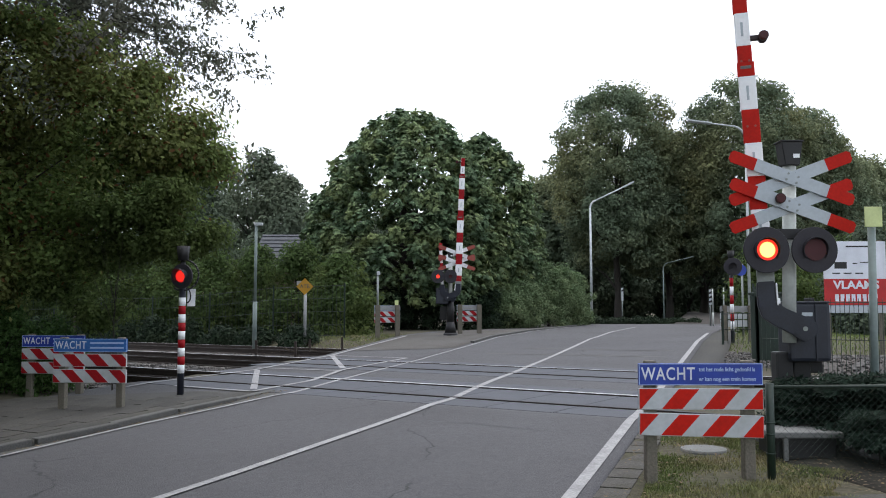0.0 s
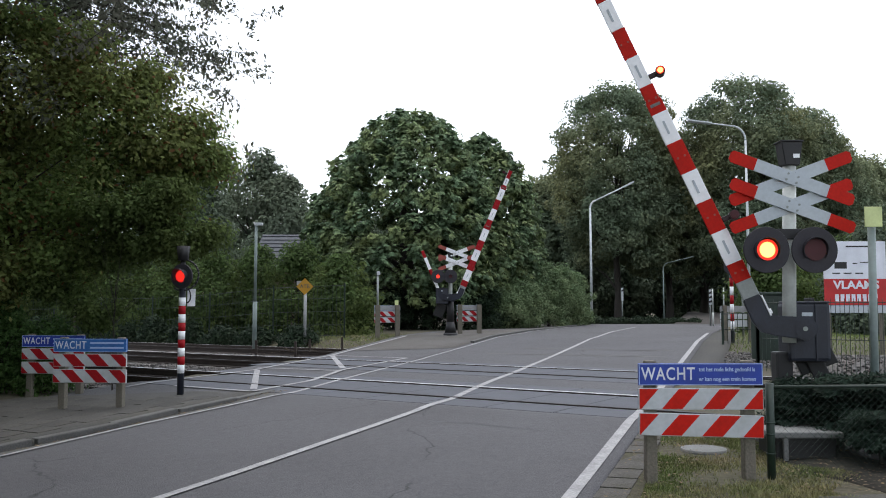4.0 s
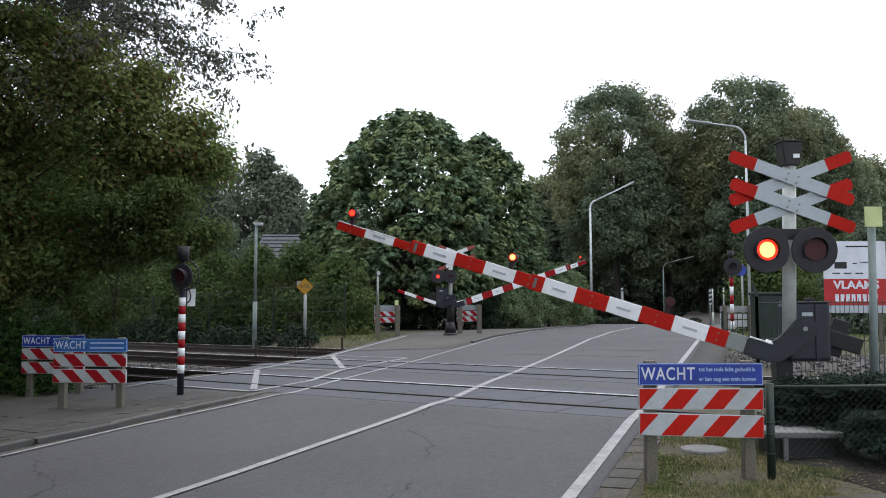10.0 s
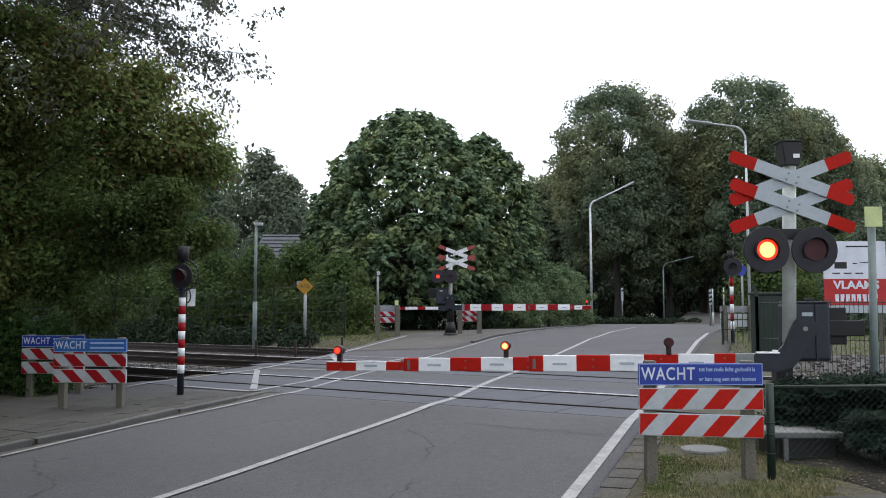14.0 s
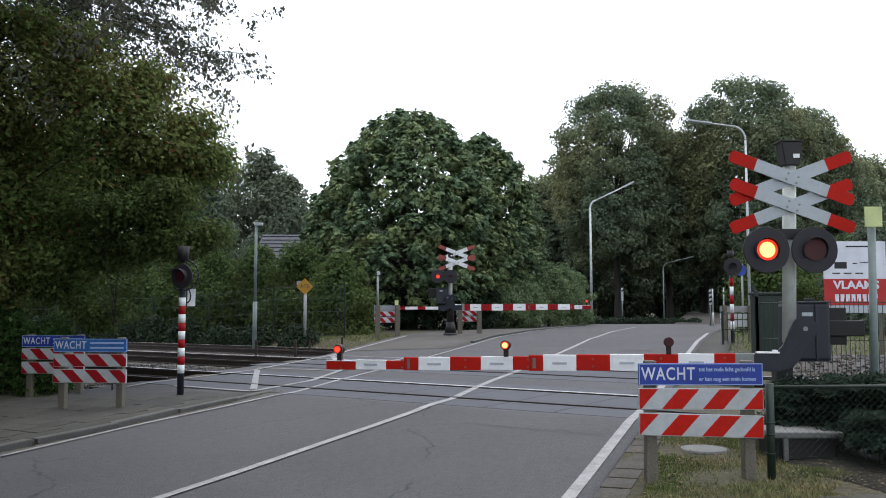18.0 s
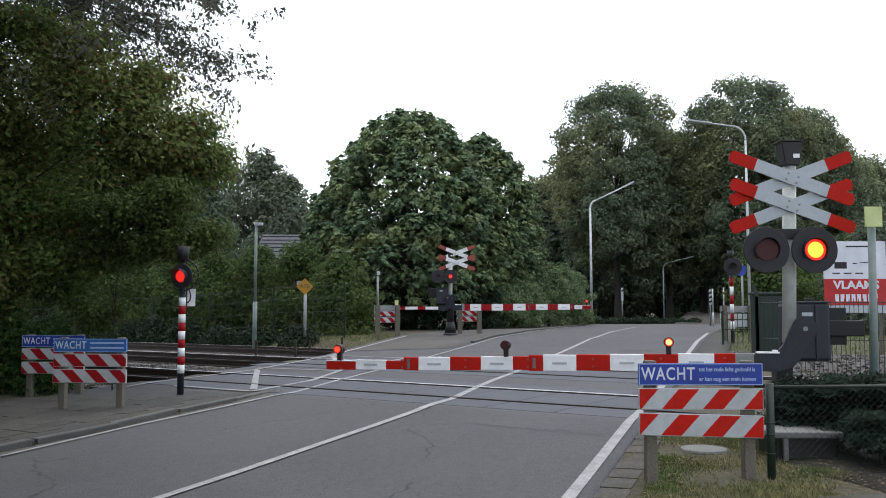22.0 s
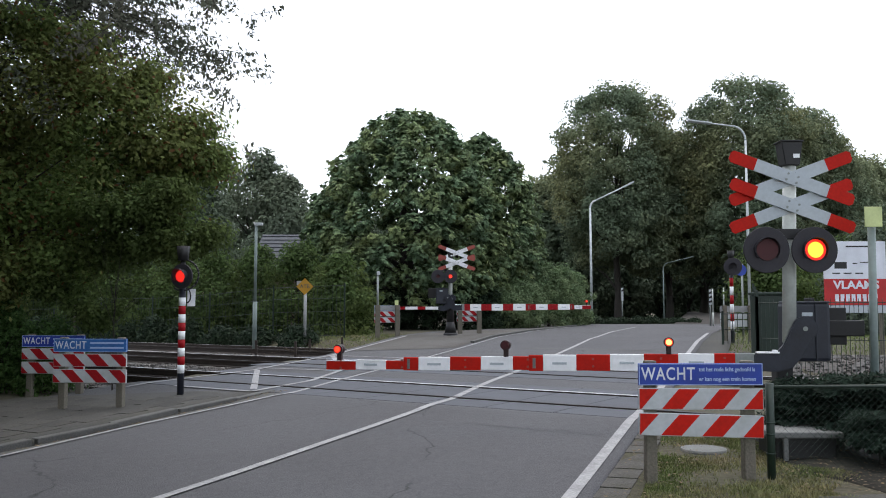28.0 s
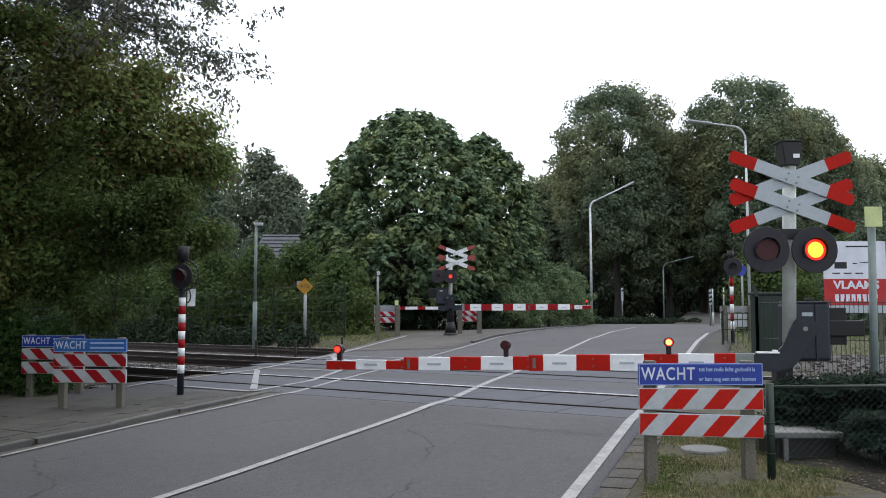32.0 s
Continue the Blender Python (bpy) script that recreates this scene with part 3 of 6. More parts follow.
def crossing_deck():
    """Rubber panels between and beside the rails where the road runs over them."""
    top = thing("crossing_deck", (0, 0, 0), "dark grey rubber crossing panels laid between the rails", "crossing deck", kind="structure")
    bands = []
    for a, b in RAILS:
        bands += [(a + 0.10, b - 0.10), (a - 0.75, a - 0.055), (b + 0.155, b + 0.75)]
    for n0, n1 in bands:
        bm = bmesh.new()
        box(bm, (0, 0, 0), (0.888, n1 - n0, 0.08), 0.006)
        me = bpy.data.meshes.new("deck_panel")
        bm.to_mesh(me)
        bm.free()
        me.materials.append(M["panel"])
        s = -8.0
        while s < 14:
            x, y = along((n0 + n1) / 2, s)
            if xl(y) - 2.9 < x < xr(y) + 0.45:
                ob = new("deck_panel", me)
                ob.parent = top
                ob.matrix_basis = pose(x, y, RAIL_TOP - 0.053, 0, 0, TRACK_ANGLE)
            s += 0.9
    for a, b in RAILS:
        for n, deep in ((a, 0.062), (b, 0.034)):
            bm = bmesh.new()
            p, q = along(n, -3.2 if a < 12 else -3.6), along(n, 9.5)
            box(bm, (0, 0, 0), ((Vector(p) - Vector(q)).length, 0.20, 0.02))
            part("flange_groove", bm, M["groove"], top, at=pose((p[0] + q[0]) / 2, (p[1] + q[1]) / 2, RAIL_TOP - deep, 0, 0, TRACK_ANGLE))
        p, q = along(b + 0.10, -3.4), along(b + 0.10, 9.3)
        bm = bmesh.new()
        box(bm, (0, 0, 0), ((Vector(p) - Vector(q)).length, 0.10, 0.03), 0.004)
        part("edge_beam", bm, M["steel"], top, "pale worn steel edge beside the rail", at=pose((p[0] + q[0]) / 2, (p[1] + q[1]) / 2, RAIL_TOP - 0.021, 0, 0, TRACK_ANGLE))
    return top


M["palesteel"] = material("pale_galvanised_steel", (0.56, 0.59, 0.56), 0.55, metal=0.1, vary=0.1, scale=5, fine=40, bump=0.05)
crossing_deck()


def seam(n, s0, s1, w, seed):
    """A ragged tar-filled seam in the asphalt beside the tracks."""
    rng = random.Random(seed)
    pts, s, off = [], s0, 0.0
    while s < s1:
        off = off * 0.7 + rng.uniform(-0.05, 0.05)
        pts.append(along(n + off, s))
        s += 0.35
    bm = bmesh.new()
    prev = None
    for i, (x, y) in enumerate(pts):
        ww = w * rng.uniform(0.3, 1.0)
        z = float(level(x, y)) + 0.0185
        pair = [bm.verts.new((x - TRACK_N[0] * ww, y - TRACK_N[1] * ww, z)), bm.verts.new((x + TRACK_N[0] * ww, y + TRACK_N[1] * ww, z))]
        if prev:
            bm.faces.new((prev[0], prev[1], pair[1], pair[0]))
        prev = pair
    bmesh.ops.recalc_face_normals(bm, faces=bm.faces[:])
    for f in bm.faces:
        if f.normal.z < 0:
            f.normal_flip()
    return bm


part("seam", seam(7.65, 3.2, 5.4, 0.008, 3), M["panel"], road)
for a, b in (((1.05, 20.77), (4.9, 18.75)), ((2.11, 21.81), (5.4, 20.09))):
    part("sunk_rail", painted(a, b, 0.10, 0.021), M["kerb"], road, "pale worn rail head sunk in the asphalt")
part("seam", seam(21.0, 6.6, 11.8, 0.04, 8), M["panel"], road)


# ---------------------------------------------------------------- signs on posts
def stripes(w, h, lean, first, period, y):
    """Slanting stripes clipped to a w x h board, standing proud at y."""
    bm = bmesh.new()
    x = -w / 2 - h - period + first
    while x < w / 2 + h + period:
        pts = []
        for (px, pz) in ((x, -h / 2), (x + period / 2, -h / 2), (x + period / 2 + lean * h, h / 2), (x + lean * h, h / 2)):
            pts.append((px, pz))
        poly = pts
        for sgn in (-1, 1):
            out = []
            for i in range(len(poly)):
                p, q = poly[i], poly[(i + 1) % len(poly)]
                ip, iq = sgn * p[0] <= w / 2 + 1e-9, sgn * q[0] <= w / 2 + 1e-9
                if ip:
                    out.append(p)
                if ip != iq:
                    t = (sgn * w / 2 - p[0]) / (q[0] - p[0])
                    out.append((sgn * w / 2, p[1] + t * (q[1] - p[1])))
            poly = out
            if len(poly) < 3:
                break
        if len(poly) >= 3:
            slab(bm, poly, y, y + 0.002)
        x += period
    return bm


def wait_board(at, rz, width, height, label, lean=1.0, first=0.0, wording=True, blue="blue", red="red", back=False, small=True, tilt=0.0, front=False):
    """Two posts with a blue sign over two striped planks, facing -y."""
    t = thing("warning_board", at, label, "warning board", "warning boards at the crossing", rz=rz)
    for x in (-width / 2 + 0.10, width / 2 - 0.10):
        bm = bmesh.new()
        box(bm, (0, 0, height / 2 - 0.1), (0.15 if front else 0.086, 0.09, height + 0.2), 0.012)
        part("post", bm, M["wood"], t, at=pose(x, -0.065 if front else 0.065, 0, 0, random.uniform(-0.6, 0.6), 0))
    bm = bmesh.new()
    box(bm, (0, 0, 0), (width, 0.024, 0.165), 0.004)
    sign = part("sign", bm, M["greywood"] if back else M[blue], t, "" if back else "blue enamel sign with white words", at=pose(0, 0, height - 0.10))
    if not back:
        bm = bmesh.new()
        for sx, sz, cx, cz in ((width - 0.008, 0.005, 0, 0.078), (width - 0.008, 0.005, 0, -0.078), (0.005, 0.15, -width / 2 + 0.006, 0), (0.005, 0.15, width / 2 - 0.006, 0)):
            box(bm, (cx, -0.0135, cz), (sx, 0.003, sz))
        part("sign_border", bm, M["paleletter"], sign)
        if wording:
            text("wording", "WACHT", 0.134, M["lettering"], sign, pose(-width / 2 + 0.022, -0.0135, 0, 90, 0, 0), spacing=1.12).scale = (0.76, 1, 1)
            if small:
                text("wording", "tot het rode licht gedoofd is", 0.0435, M["paleletter"], sign, pose(-width / 2 + 0.458, -0.0135, 0.036, 90, 0, 0), bold=0.018).scale = (0.86, 1, 1)
                text("wording", "er kan nog een trein komen", 0.0435, M["paleletter"], sign, pose(-width / 2 + 0.458, -0.0135, -0.036, 90, 0, 0), bold=0.018).scale = (0.88, 1, 1)
            else:
                for z in (0.03, -0.03):
                    bm = bmesh.new()
                    box(bm, (0, 0, 0), (width * 0.46, 0.003, 0.022))
                    part("line_of_words", bm, M["paleletter"], sign, at=pose(width * 0.23, -0.0135, z))
    for z, h in ((height - 0.285, 0.160), (height - 0.482, 0.168)):
        bm = bmesh.new()
        box(bm, (0, 0, 0), (width, 0.026, h), 0.006)
        plank = part("plank", bm, M["boardwhite"], t, at=pose(0, 0, z, 0, tilt * (0.2 if z > height - 0.4 else 1.0), 0))
        if not back:
            part("red_stripes", stripes(width - 0.012, h - 0.012, lean, first, 0.31, -0.0155), M[red], plank)
    return t


wait_board((1.945, 6.46, 0.19), 1, 0.945, 0.93, "blue sign over red and white planks on wooden posts", 0.88, 0.005, tilt=1.6)
wait_board((-4.42, 10.69, 0.24), -5, 0.955, 0.925, "weathered blue sign over red and white planks on the pavement", -1.0, 0.10, blue="lightblue", red="deepred", small=False)
wait_board((-5.62, 12.3, 0.24), -6, 0.955, 0.92, "shaded blue sign over red and white planks beside the hedge", -1.0, 0.10, blue="blue", red="deepred", small=False)
wait_board((-1.80, 27.4, 0.66), 18, 0.86, 1.02, "small grey board with red and white planks beyond the tracks", -1.0, 0.1, wording=False, blue="greywood", red="deepred", front=True)
wait_board((0.88, 28.6, 0.70), 12, 0.86, 1.0, "grey board with faded red and white planks beside the far barrier", -1.0, 0.1, wording=False, blue="greywood", red="deepred", front=True)
wait_board((7.80, 22.6, 0.69), 190, 0.93, 0.95, "grey back of a plank board beside the fence", back=True)


# ---------------------------------------------------------------- barriers with lights
LENS_ROWS = []


def lens_part(parent, at, radius, lit, phase):
    """A disc with a lit and an unlit face, that flips over in its housing."""
    bm = bmesh.new()
    r = bmesh.ops.create_cone(bm, cap_ends=True, segments=24, radius1=radius, radius2=radius, depth=0.012, matrix=Matrix.Rotation(radians(90), 4, "X"))
    for f in bm.faces:
        f.material_index = 1 if f.normal.y < -0.5 else 0
    ob = part("lens", bm, [M["lens_off"], M[lit]], parent, "red signal lens", at=at)
    LENS_ROWS.append((ob, at, phase))
    return ob


def lamp_shield(parent, at, r, lit, phase, lens_r, visor=0.16):
    """A round black background plate with housing, hood and lens, facing -y."""
    bm = bmesh.new()
    rod(bm, (0, 0.0, 0), (0, 0.012, 0), r, r, 40)
    rod(bm, (0, -0.006, 0), (0, 0.0, 0), r * 0.985, r, 40)
    rod(bm, (0, 0.012, 0), (0, 0.14, 0), lens_r * 1.25, lens_r * 0.9, 28)
    shield = part("lamp_shield", bm, M["shield"], parent, "round black background plate", at=at)
    bm = bmesh.new()
    seg, a0, a1 = 30, radians(-40), radians(220)
    ring = []
    for i in range(seg + 1):
        a = a0 + (a1 - a0) * i / seg
        deep = -visor * (0.55 + 0.45 * max(0.0, math.sin(a)))
        for rr in (lens_r * 1.16, lens_r * 1.10):
            ring.append((bm.verts.new((rr * math.cos(a), -0.006, rr * math.sin(a))), bm.verts.new((rr * 1.02 * math.cos(a), deep, rr * 1.02 * math.sin(a)))))
    for i in range(seg):
        o0, i0, o1, i1 = ring[2 * i], ring[2 * i + 1], ring[2 * i + 2], ring[2 * i + 3]
        bm.faces.new((o0[0], o1[0], o1[1], o0[1]))
        bm.faces.new((i0[0], i0[1], i1[1], i1[0]))
        bm.faces.new((o0[1], o1[1], i1[1], i0[1]))
    bmesh.ops.recalc_face_normals(bm, faces=bm.faces[:])
    part("hood", bm, M["shield"], shield)
    if lit:
        lens_part(shield, pose(0, -0.014, 0), lens_r, lit, phase)
    return shield


def cross_arm(parent, at, length, width, red, middle):
    """One arm of the crossing sign: grey-white middle, red ends with clipped corners."""
    q, c = length / 2, width * 0.22
    outline = [(-q + c, -width / 2), (q - c, -width / 2), (q, -width / 2 + c), (q, width / 2 - c), (q - c, width / 2), (-q + c, width / 2), (-q, width / 2 - c), (-q, -width / 2 + c)]
    bm = bmesh.new()
    slab(bm, outline, 0, 0.012)
    arm = part("cross_arm", bm, M[red], parent, at=at)
    e = length * 0.293
    bm = bmesh.new()
    slab(bm, [(-e, -width / 2 - 0.001), (e, -width / 2 - 0.001), (e, width / 2 + 0.001), (-e, width / 2 + 0.001)], -0.003, 0.013)
    part("middle_field", bm, M[middle], arm, "grey-white middle of the arm")
    bm = bmesh.new()
    for x in (-0.045, 0.055):
        for z in (-0.03, 0.03):
            rod(bm, (x, -0.009, z), (x, -0.003, z), 0.011, seg=8)
    tagged(part("bolts", bm, M["steel"], arm), kind="stuff")
    return arm


BOOM = ((0.404, 0.63, "sleeve"), (0.63, 0.82, "red"), (0.82, 1.153, "white"), (1.153, 1.475, "red"), (1.475, 1.80, "white"), (1.80, 2.127, "red"), (2.127, 2.457, "white"),
        (2.457, 2.76, "red"), (2.76, 3.087, "white"), (3.087, 3.406, "red"), (3.406, 3.74, "white"), (3.74, 4.09, "red"), (4.09, 4.42, "white"), (4.42, 4.746, "red"))
FAR_BOOM = ((0.257, 0.528, "sleeve"), (0.528, 0.708, "deepred"), (0.708, 1.058, "white"), (1.058, 1.387, "deepred"), (1.387, 1.742, "white"), (1.742, 2.059, "deepred"), (2.059, 2.444, "white"), (2.444, 2.758, "deepred"),
            (2.758, 3.121, "white"), (3.121, 3.431, "deepred"), (3.431, 3.791, "white"), (3.791, 3.927, "deepred"), (3.927, 4.16, "white"), (4.16, 4.419, "deepred"))


def boom_part(parent, hinge, rz, sgn, lamps, stretch=1.0, stop=9.0, weights=True, slim=1.0, sag=0.0199, bands=None, weight=(0.36, 0.0, 0.46, 0.155)):
    """The boom with its cranked arm and counterweight; the pivot is its origin, it points along sgn * x."""
    bm = bmesh.new()
    outline = []
    for a in range(-60, 150, 15):
        outline.append((0.115 * math.cos(radians(a)), 0.115 * math.sin(radians(a))))
    outline += [(-0.20, -0.16), (-0.26, -0.225), (-0.33, -0.235), (-0.46, -0.235), (-0.46, -0.40), (-0.24, -0.405), (-0.12, -0.37), (-0.04, -0.27)]
    outline = [(-sgn * x, z) if sgn > 0 else (x, z) for x, z in outline]
    slab(bm, outline, -0.035, 0.035)
    bmesh.ops.bevel(bm, geom=bm.edges[:], offset=0.01, segments=2, affect="EDGES")
    boom = part("boom", bm, M["slate"], parent, "red and white striped barrier boom")
    base = pose(*hinge, 0, 0, rz)
    boom.matrix_basis = base
    bm = bmesh.new()
    rod(bm, (0, -0.05, 0), (0, -0.03, 0), 0.022, seg=12)
    part("pivot_bolt", bm, M["steel"], boom)
    bm = bmesh.new()
    rod(bm, (0, -0.045, 0), (0, -0.034, 0), 0.088, 0.082, 24)
    part("pivot_plate", bm, M["slate"], boom)
    if stop > 5:
        bm = bmesh.new()
        box(bm, (sgn * 0.335, -0.01, -0.226), (0.21, 0.075, 0.016), 0.006)
        box(bm, (sgn * 0.27, -0.01, -0.215), (0.05, 0.05, 0.03), 0.006)
        part("clamp", bm, M["boomwhite"], boom, "pale metal clamp on the arm")

    def drop(s):
        return -0.311 - (s - 0.404) * sag

    def tall(s):
        return (0.158 if s < 2.6 else 0.135 if s < 3.9 else 0.088) * slim

    for a, b, colour in bands or BOOM:
        if a >= stop:
            break
        cuts = [a] + [c for c in (2.6, 3.9) if a < c < b] + [b]
        bm = bmesh.new()
        for u, v in zip(cuts, cuts[1:]):
            h = tall((u + v) / 2)
            low = 0.012 if (u + v) / 2 > 3.9 else 0.0
            box(bm, (sgn * (u + v) / 2 * stretch, 0, drop((u + v) / 2) - low), ((v - u) * stretch, 0.045 if h > 0.1 else 0.035, h), 0.006)
        if colour == "sleeve":
            part("sleeve", bm, M["steel"], boom, "grey metal boom sleeve")
        else:
            st = part("stripe", bm, M["boomwhite" if colour == "white" else colour], boom)
            for joint in (2.6, 3.9):
                if a < joint < b and stop > 5:
                    bm = bmesh.new()
                    box(bm, (sgn * (joint - 0.055) * stretch, -0.0245, drop(joint)), (0.03, 0.004, 0.10 * slim), 0)
                    part("joint_plate", bm, M["sleeper"], st)
            if a >= 3.9 and stop > 5:
                bm = bmesh.new()
                box(bm, (sgn * (a + b) / 2 * stretch, 0, drop((a + b) / 2) + 0.038 * slim), ((b - a) * stretch, 0.05, 0.010), 0.002)
                part("top_strip", bm, M["boomwhite"], st)
            bm = bmesh.new()
            mid = (a + b) / 2
            if colour == "white" and stop > 5:
                box(bm, (sgn * mid * stretch, -0.025, drop(mid) - 0.005), (0.14, 0.003, 0.022), 0)
                part("maker_plate", bm, M["crosswhite"], st)
            elif stop > 5:
                for dx, dz in ((0.0, 0.045), (0.0, -0.045)):
                    rod(bm, (sgn * mid * stretch + dx, -0.026, drop(mid) + dz * slim * 0.8), (sgn * mid * stretch + dx, -0.02, drop(mid) + dz * slim * 0.8), 0.012, seg=8)
                tagged(part("rivets", bm, M["oldred"], st), kind="stuff")
            else:
                bm.free()
    for s, lit, phase in lamps:
        z = drop(s) + tall(s) / 2
        bm = bmesh.new()
        box(bm, (0, 0, 0.045), (0.05, 0.05, 0.10), 0.008)
        rod(bm, (0, -0.04, 0.115), (0, 0.04, 0.115), 0.048, 0.048, 20)
        rod(bm, (0, -0.075, 0.115), (0, -0.04, 0.115), 0.048, 0.048, 20)
        lamp = part("boom_lamp", bm, M["lampred"], boom, "small red warning lamp", at=pose(sgn * s * stretch, 0, z))
        at = pose(sgn * s * stretch, -0.084, z + 0.115)
        lens_part(boom, at, 0.038, lit, phase)
    if weights:
        bm = bmesh.new()
        box(bm, (-sgn * weight[0], 0.30, weight[1]), (weight[2], 0.05, weight[3]), 0.012)
        part("counterweight_arm", bm, M["black"], boom)
        bm = bmesh.new()
        box(bm, (-sgn * 0.36, 0.36, 0.02), (0.16, 0.08, 0.36), 0.012)
        part("counterweight", bm, M["black"], boom)
    return boom


M["lampred"] = material("lamp_dark_red", (0.024, 0.006, 0.007), 0.5, vary=0.1, bump=0.02)


def barrier(at, label, hinge, rz, sgn, arms_x, arms_z, arms_rz, lamp_xs, lamp_z, lits, box_c, red, lamps, stretch=1.0, post_x=0.0, top_z=2.6, sag=0.0199, lean=0.05, slim=1.0, lens_r=0.100, middle="crosswhite", ped=(-0.02, 0.16), box_s=(0.39, 0.32, 0.56)):
    t = thing("level_crossing_barrier", at, label, "barrier", "barriers of the crossing")
    bm = bmesh.new()
    rod(bm, (post_x, 0, box_c[2] - 0.1), (post_x + lean, 0, top_z), 0.064, 0.062, 24)
    part("post", bm, M["palesteel"], t, "grey metal post")
    bm = bmesh.new()
    slab(bm, [(post_x + lean - 0.07, top_z - 0.02), (post_x + lean + 0.07, top_z - 0.02), (post_x + lean + 0.102, top_z + 0.21), (post_x + lean - 0.102, top_z + 0.21)], -0.085, 0.085)
    bmesh.ops.bevel(bm, geom=bm.edges[:], offset=0.008, segments=2, affect="EDGES")
    box(bm, (post_x + lean, 0, top_z + 0.216), (0.222, 0.19, 0.014), 0.004)
    bell = part("bell_box", bm, M["black"], t, "black warning bell")
    bm = bmesh.new()
    box(bm, (post_x + lean + 0.035, -0.0875, top_z + 0.07), (0.06, 0.004, 0.038))
    part("label_plate", bm, M["white"], bell)
    for i, z in enumerate(arms_z):
        cross_arm(t, pose(arms_x, -0.10, z, 0, 20.6, arms_rz), 1.25, 0.118, red, middle)
        cross_arm(t, pose(arms_x, -0.075, z, 0, -20.6, arms_rz), 1.25, 0.118, red, middle)
    bm = bmesh.new()
    box(bm, ((lamp_xs[0] + lamp_xs[1]) / 2, -0.06, lamp_z + 0.19), (abs(lamp_xs[1] - lamp_xs[0]) + 0.12, 0.05, 0.04), 0.008)
    box(bm, (post_x, -0.06, lamp_z + 0.16), (0.18, 0.06, 0.10), 0.008)
    part("lamp_bracket", bm, M["black"], t)
    for x, (lit, phase) in zip(lamp_xs, lits):
        lamp_shield(t, pose(x, -0.20, lamp_z), 0.217, lit, phase, lens_r, 0.07)
    bm = bmesh.new()
    box(bm, box_c, box_s, 0.035)
    case = part("drive_box", bm, M["slate"], t, "slate grey cast drive housing")
    bm = bmesh.new()
    box(bm, (box_c[0] - 0.03, box_c[1] - box_s[1] / 2 - 0.003, box_c[2] + 0.17), (0.10, 0.004, 0.035))
    part("label_plate", bm, M["crosswhite"], case)
    bm = bmesh.new()
    box(bm, (box_c[0] + 0.05, box_c[1] - box_s[1] / 2 - 0.004, box_c[2]), (0.015, 0.015, 0.54), 0.004)
    box(bm, (box_c[0], box_c[1] - 0.02, box_c[2] + box_s[2] / 2 + 0.004), (box_s[0] - 0.02, box_s[1] - 0.02, 0.022), 0.008)
    part("lid_rim", bm, M["slate"], case)
    bm = bmesh.new()
    box(bm, (box_c[0] + 0.04, box_c[1] - 0.05, box_c[2] + box_s[2] / 2 + 0.03), (0.05, 0.12, 0.035), 0.008)
    handle = part("lid_handle", bm, M["black"], case)
    bm = bmesh.new()
    if sgn > 0:
        rod(bm, (ped[0], box_c[1], 0.10), (ped[0], box_c[1], 0.45), 0.19, 0.125, 16)
        rod(bm, (ped[0], box_c[1], 0.45), (ped[0], box_c[1], box_c[2] - 0.05), 0.125, 0.105, 16)
        rod(bm, (ped[0], box_c[1], -0.02), (ped[0], box_c[1], 0.10), 0.25, 0.21, 16)
    else:
        box(bm, (ped[0], box_c[1], box_c[2] / 2 - 0.10), (ped[1], ped[1], box_c[2] - 0.18), 0.02)
        box(bm, (ped[0], box_c[1], 0.02), (ped[1] + 0.2, ped[1] + 0.2, 0.06), 0.015)
    part("pedestal", bm, M["black"], t, "black steel pedestal")
    boom = boom_part(t, hinge, rz, sgn, lamps, stretch, sag=sag, slim=slim, bands=FAR_BOOM if sgn > 0 else None, weight=(0.50, 0.15, 0.44, 0.32) if sgn > 0 else (0.36, 0.0, 0.46, 0.155))
    return t, boom


near_barrier, near_boom = barrier((3.30, 8.12, 0.31), "striped barrier with crossed boards and two red signal lamps", (0.099, -0.12, 1.02), -12.7, -1, 0.03, (2.452, 2.187), 0, (-0.268, 0.182), 1.757,
                                  (("lens_left", "A"), ("lens_right", "B")), (0.20, 0.14, 0.985), "red", ((1.24, "lens_boom", "B"), (2.83, "lens_boom", "A"), (4.60, "lens_tip", "T")))
far_barrier, far_boom = barrier((0.24, 27.3, 0.69), "far striped barrier with crossed boards before the chestnut tree", (-0.08, -0.12, 1.22), -12.7, 1, 0.20, (2.66, 2.35), 0, (-0.40, 0.0), 1.90,
                                (("lens_far", "A"), ("lens_far", "B")), (-0.27, 0.12, 1.27), "oldred", ((4.30, "lens_tip", "T"),), 1.02, 0.0, 2.5, sag=-0.004, lean=0.0, slim=1.3, lens_r=0.06, middle="white", ped=(0.0, 0.25), box_s=(0.40, 0.3, 0.5))
path_boom = boom_part(far_barrier, (0.06, -0.10, 1.20), -12.7, -1, (), 0.82, 2.2, weights=False, slim=0.6, sag=0.0, bands=((0.55, 1.08, "white"), (1.08, 1.40, "deepred"), (1.40, 1.90, "white"), (1.90, 2.199, "deepred")))


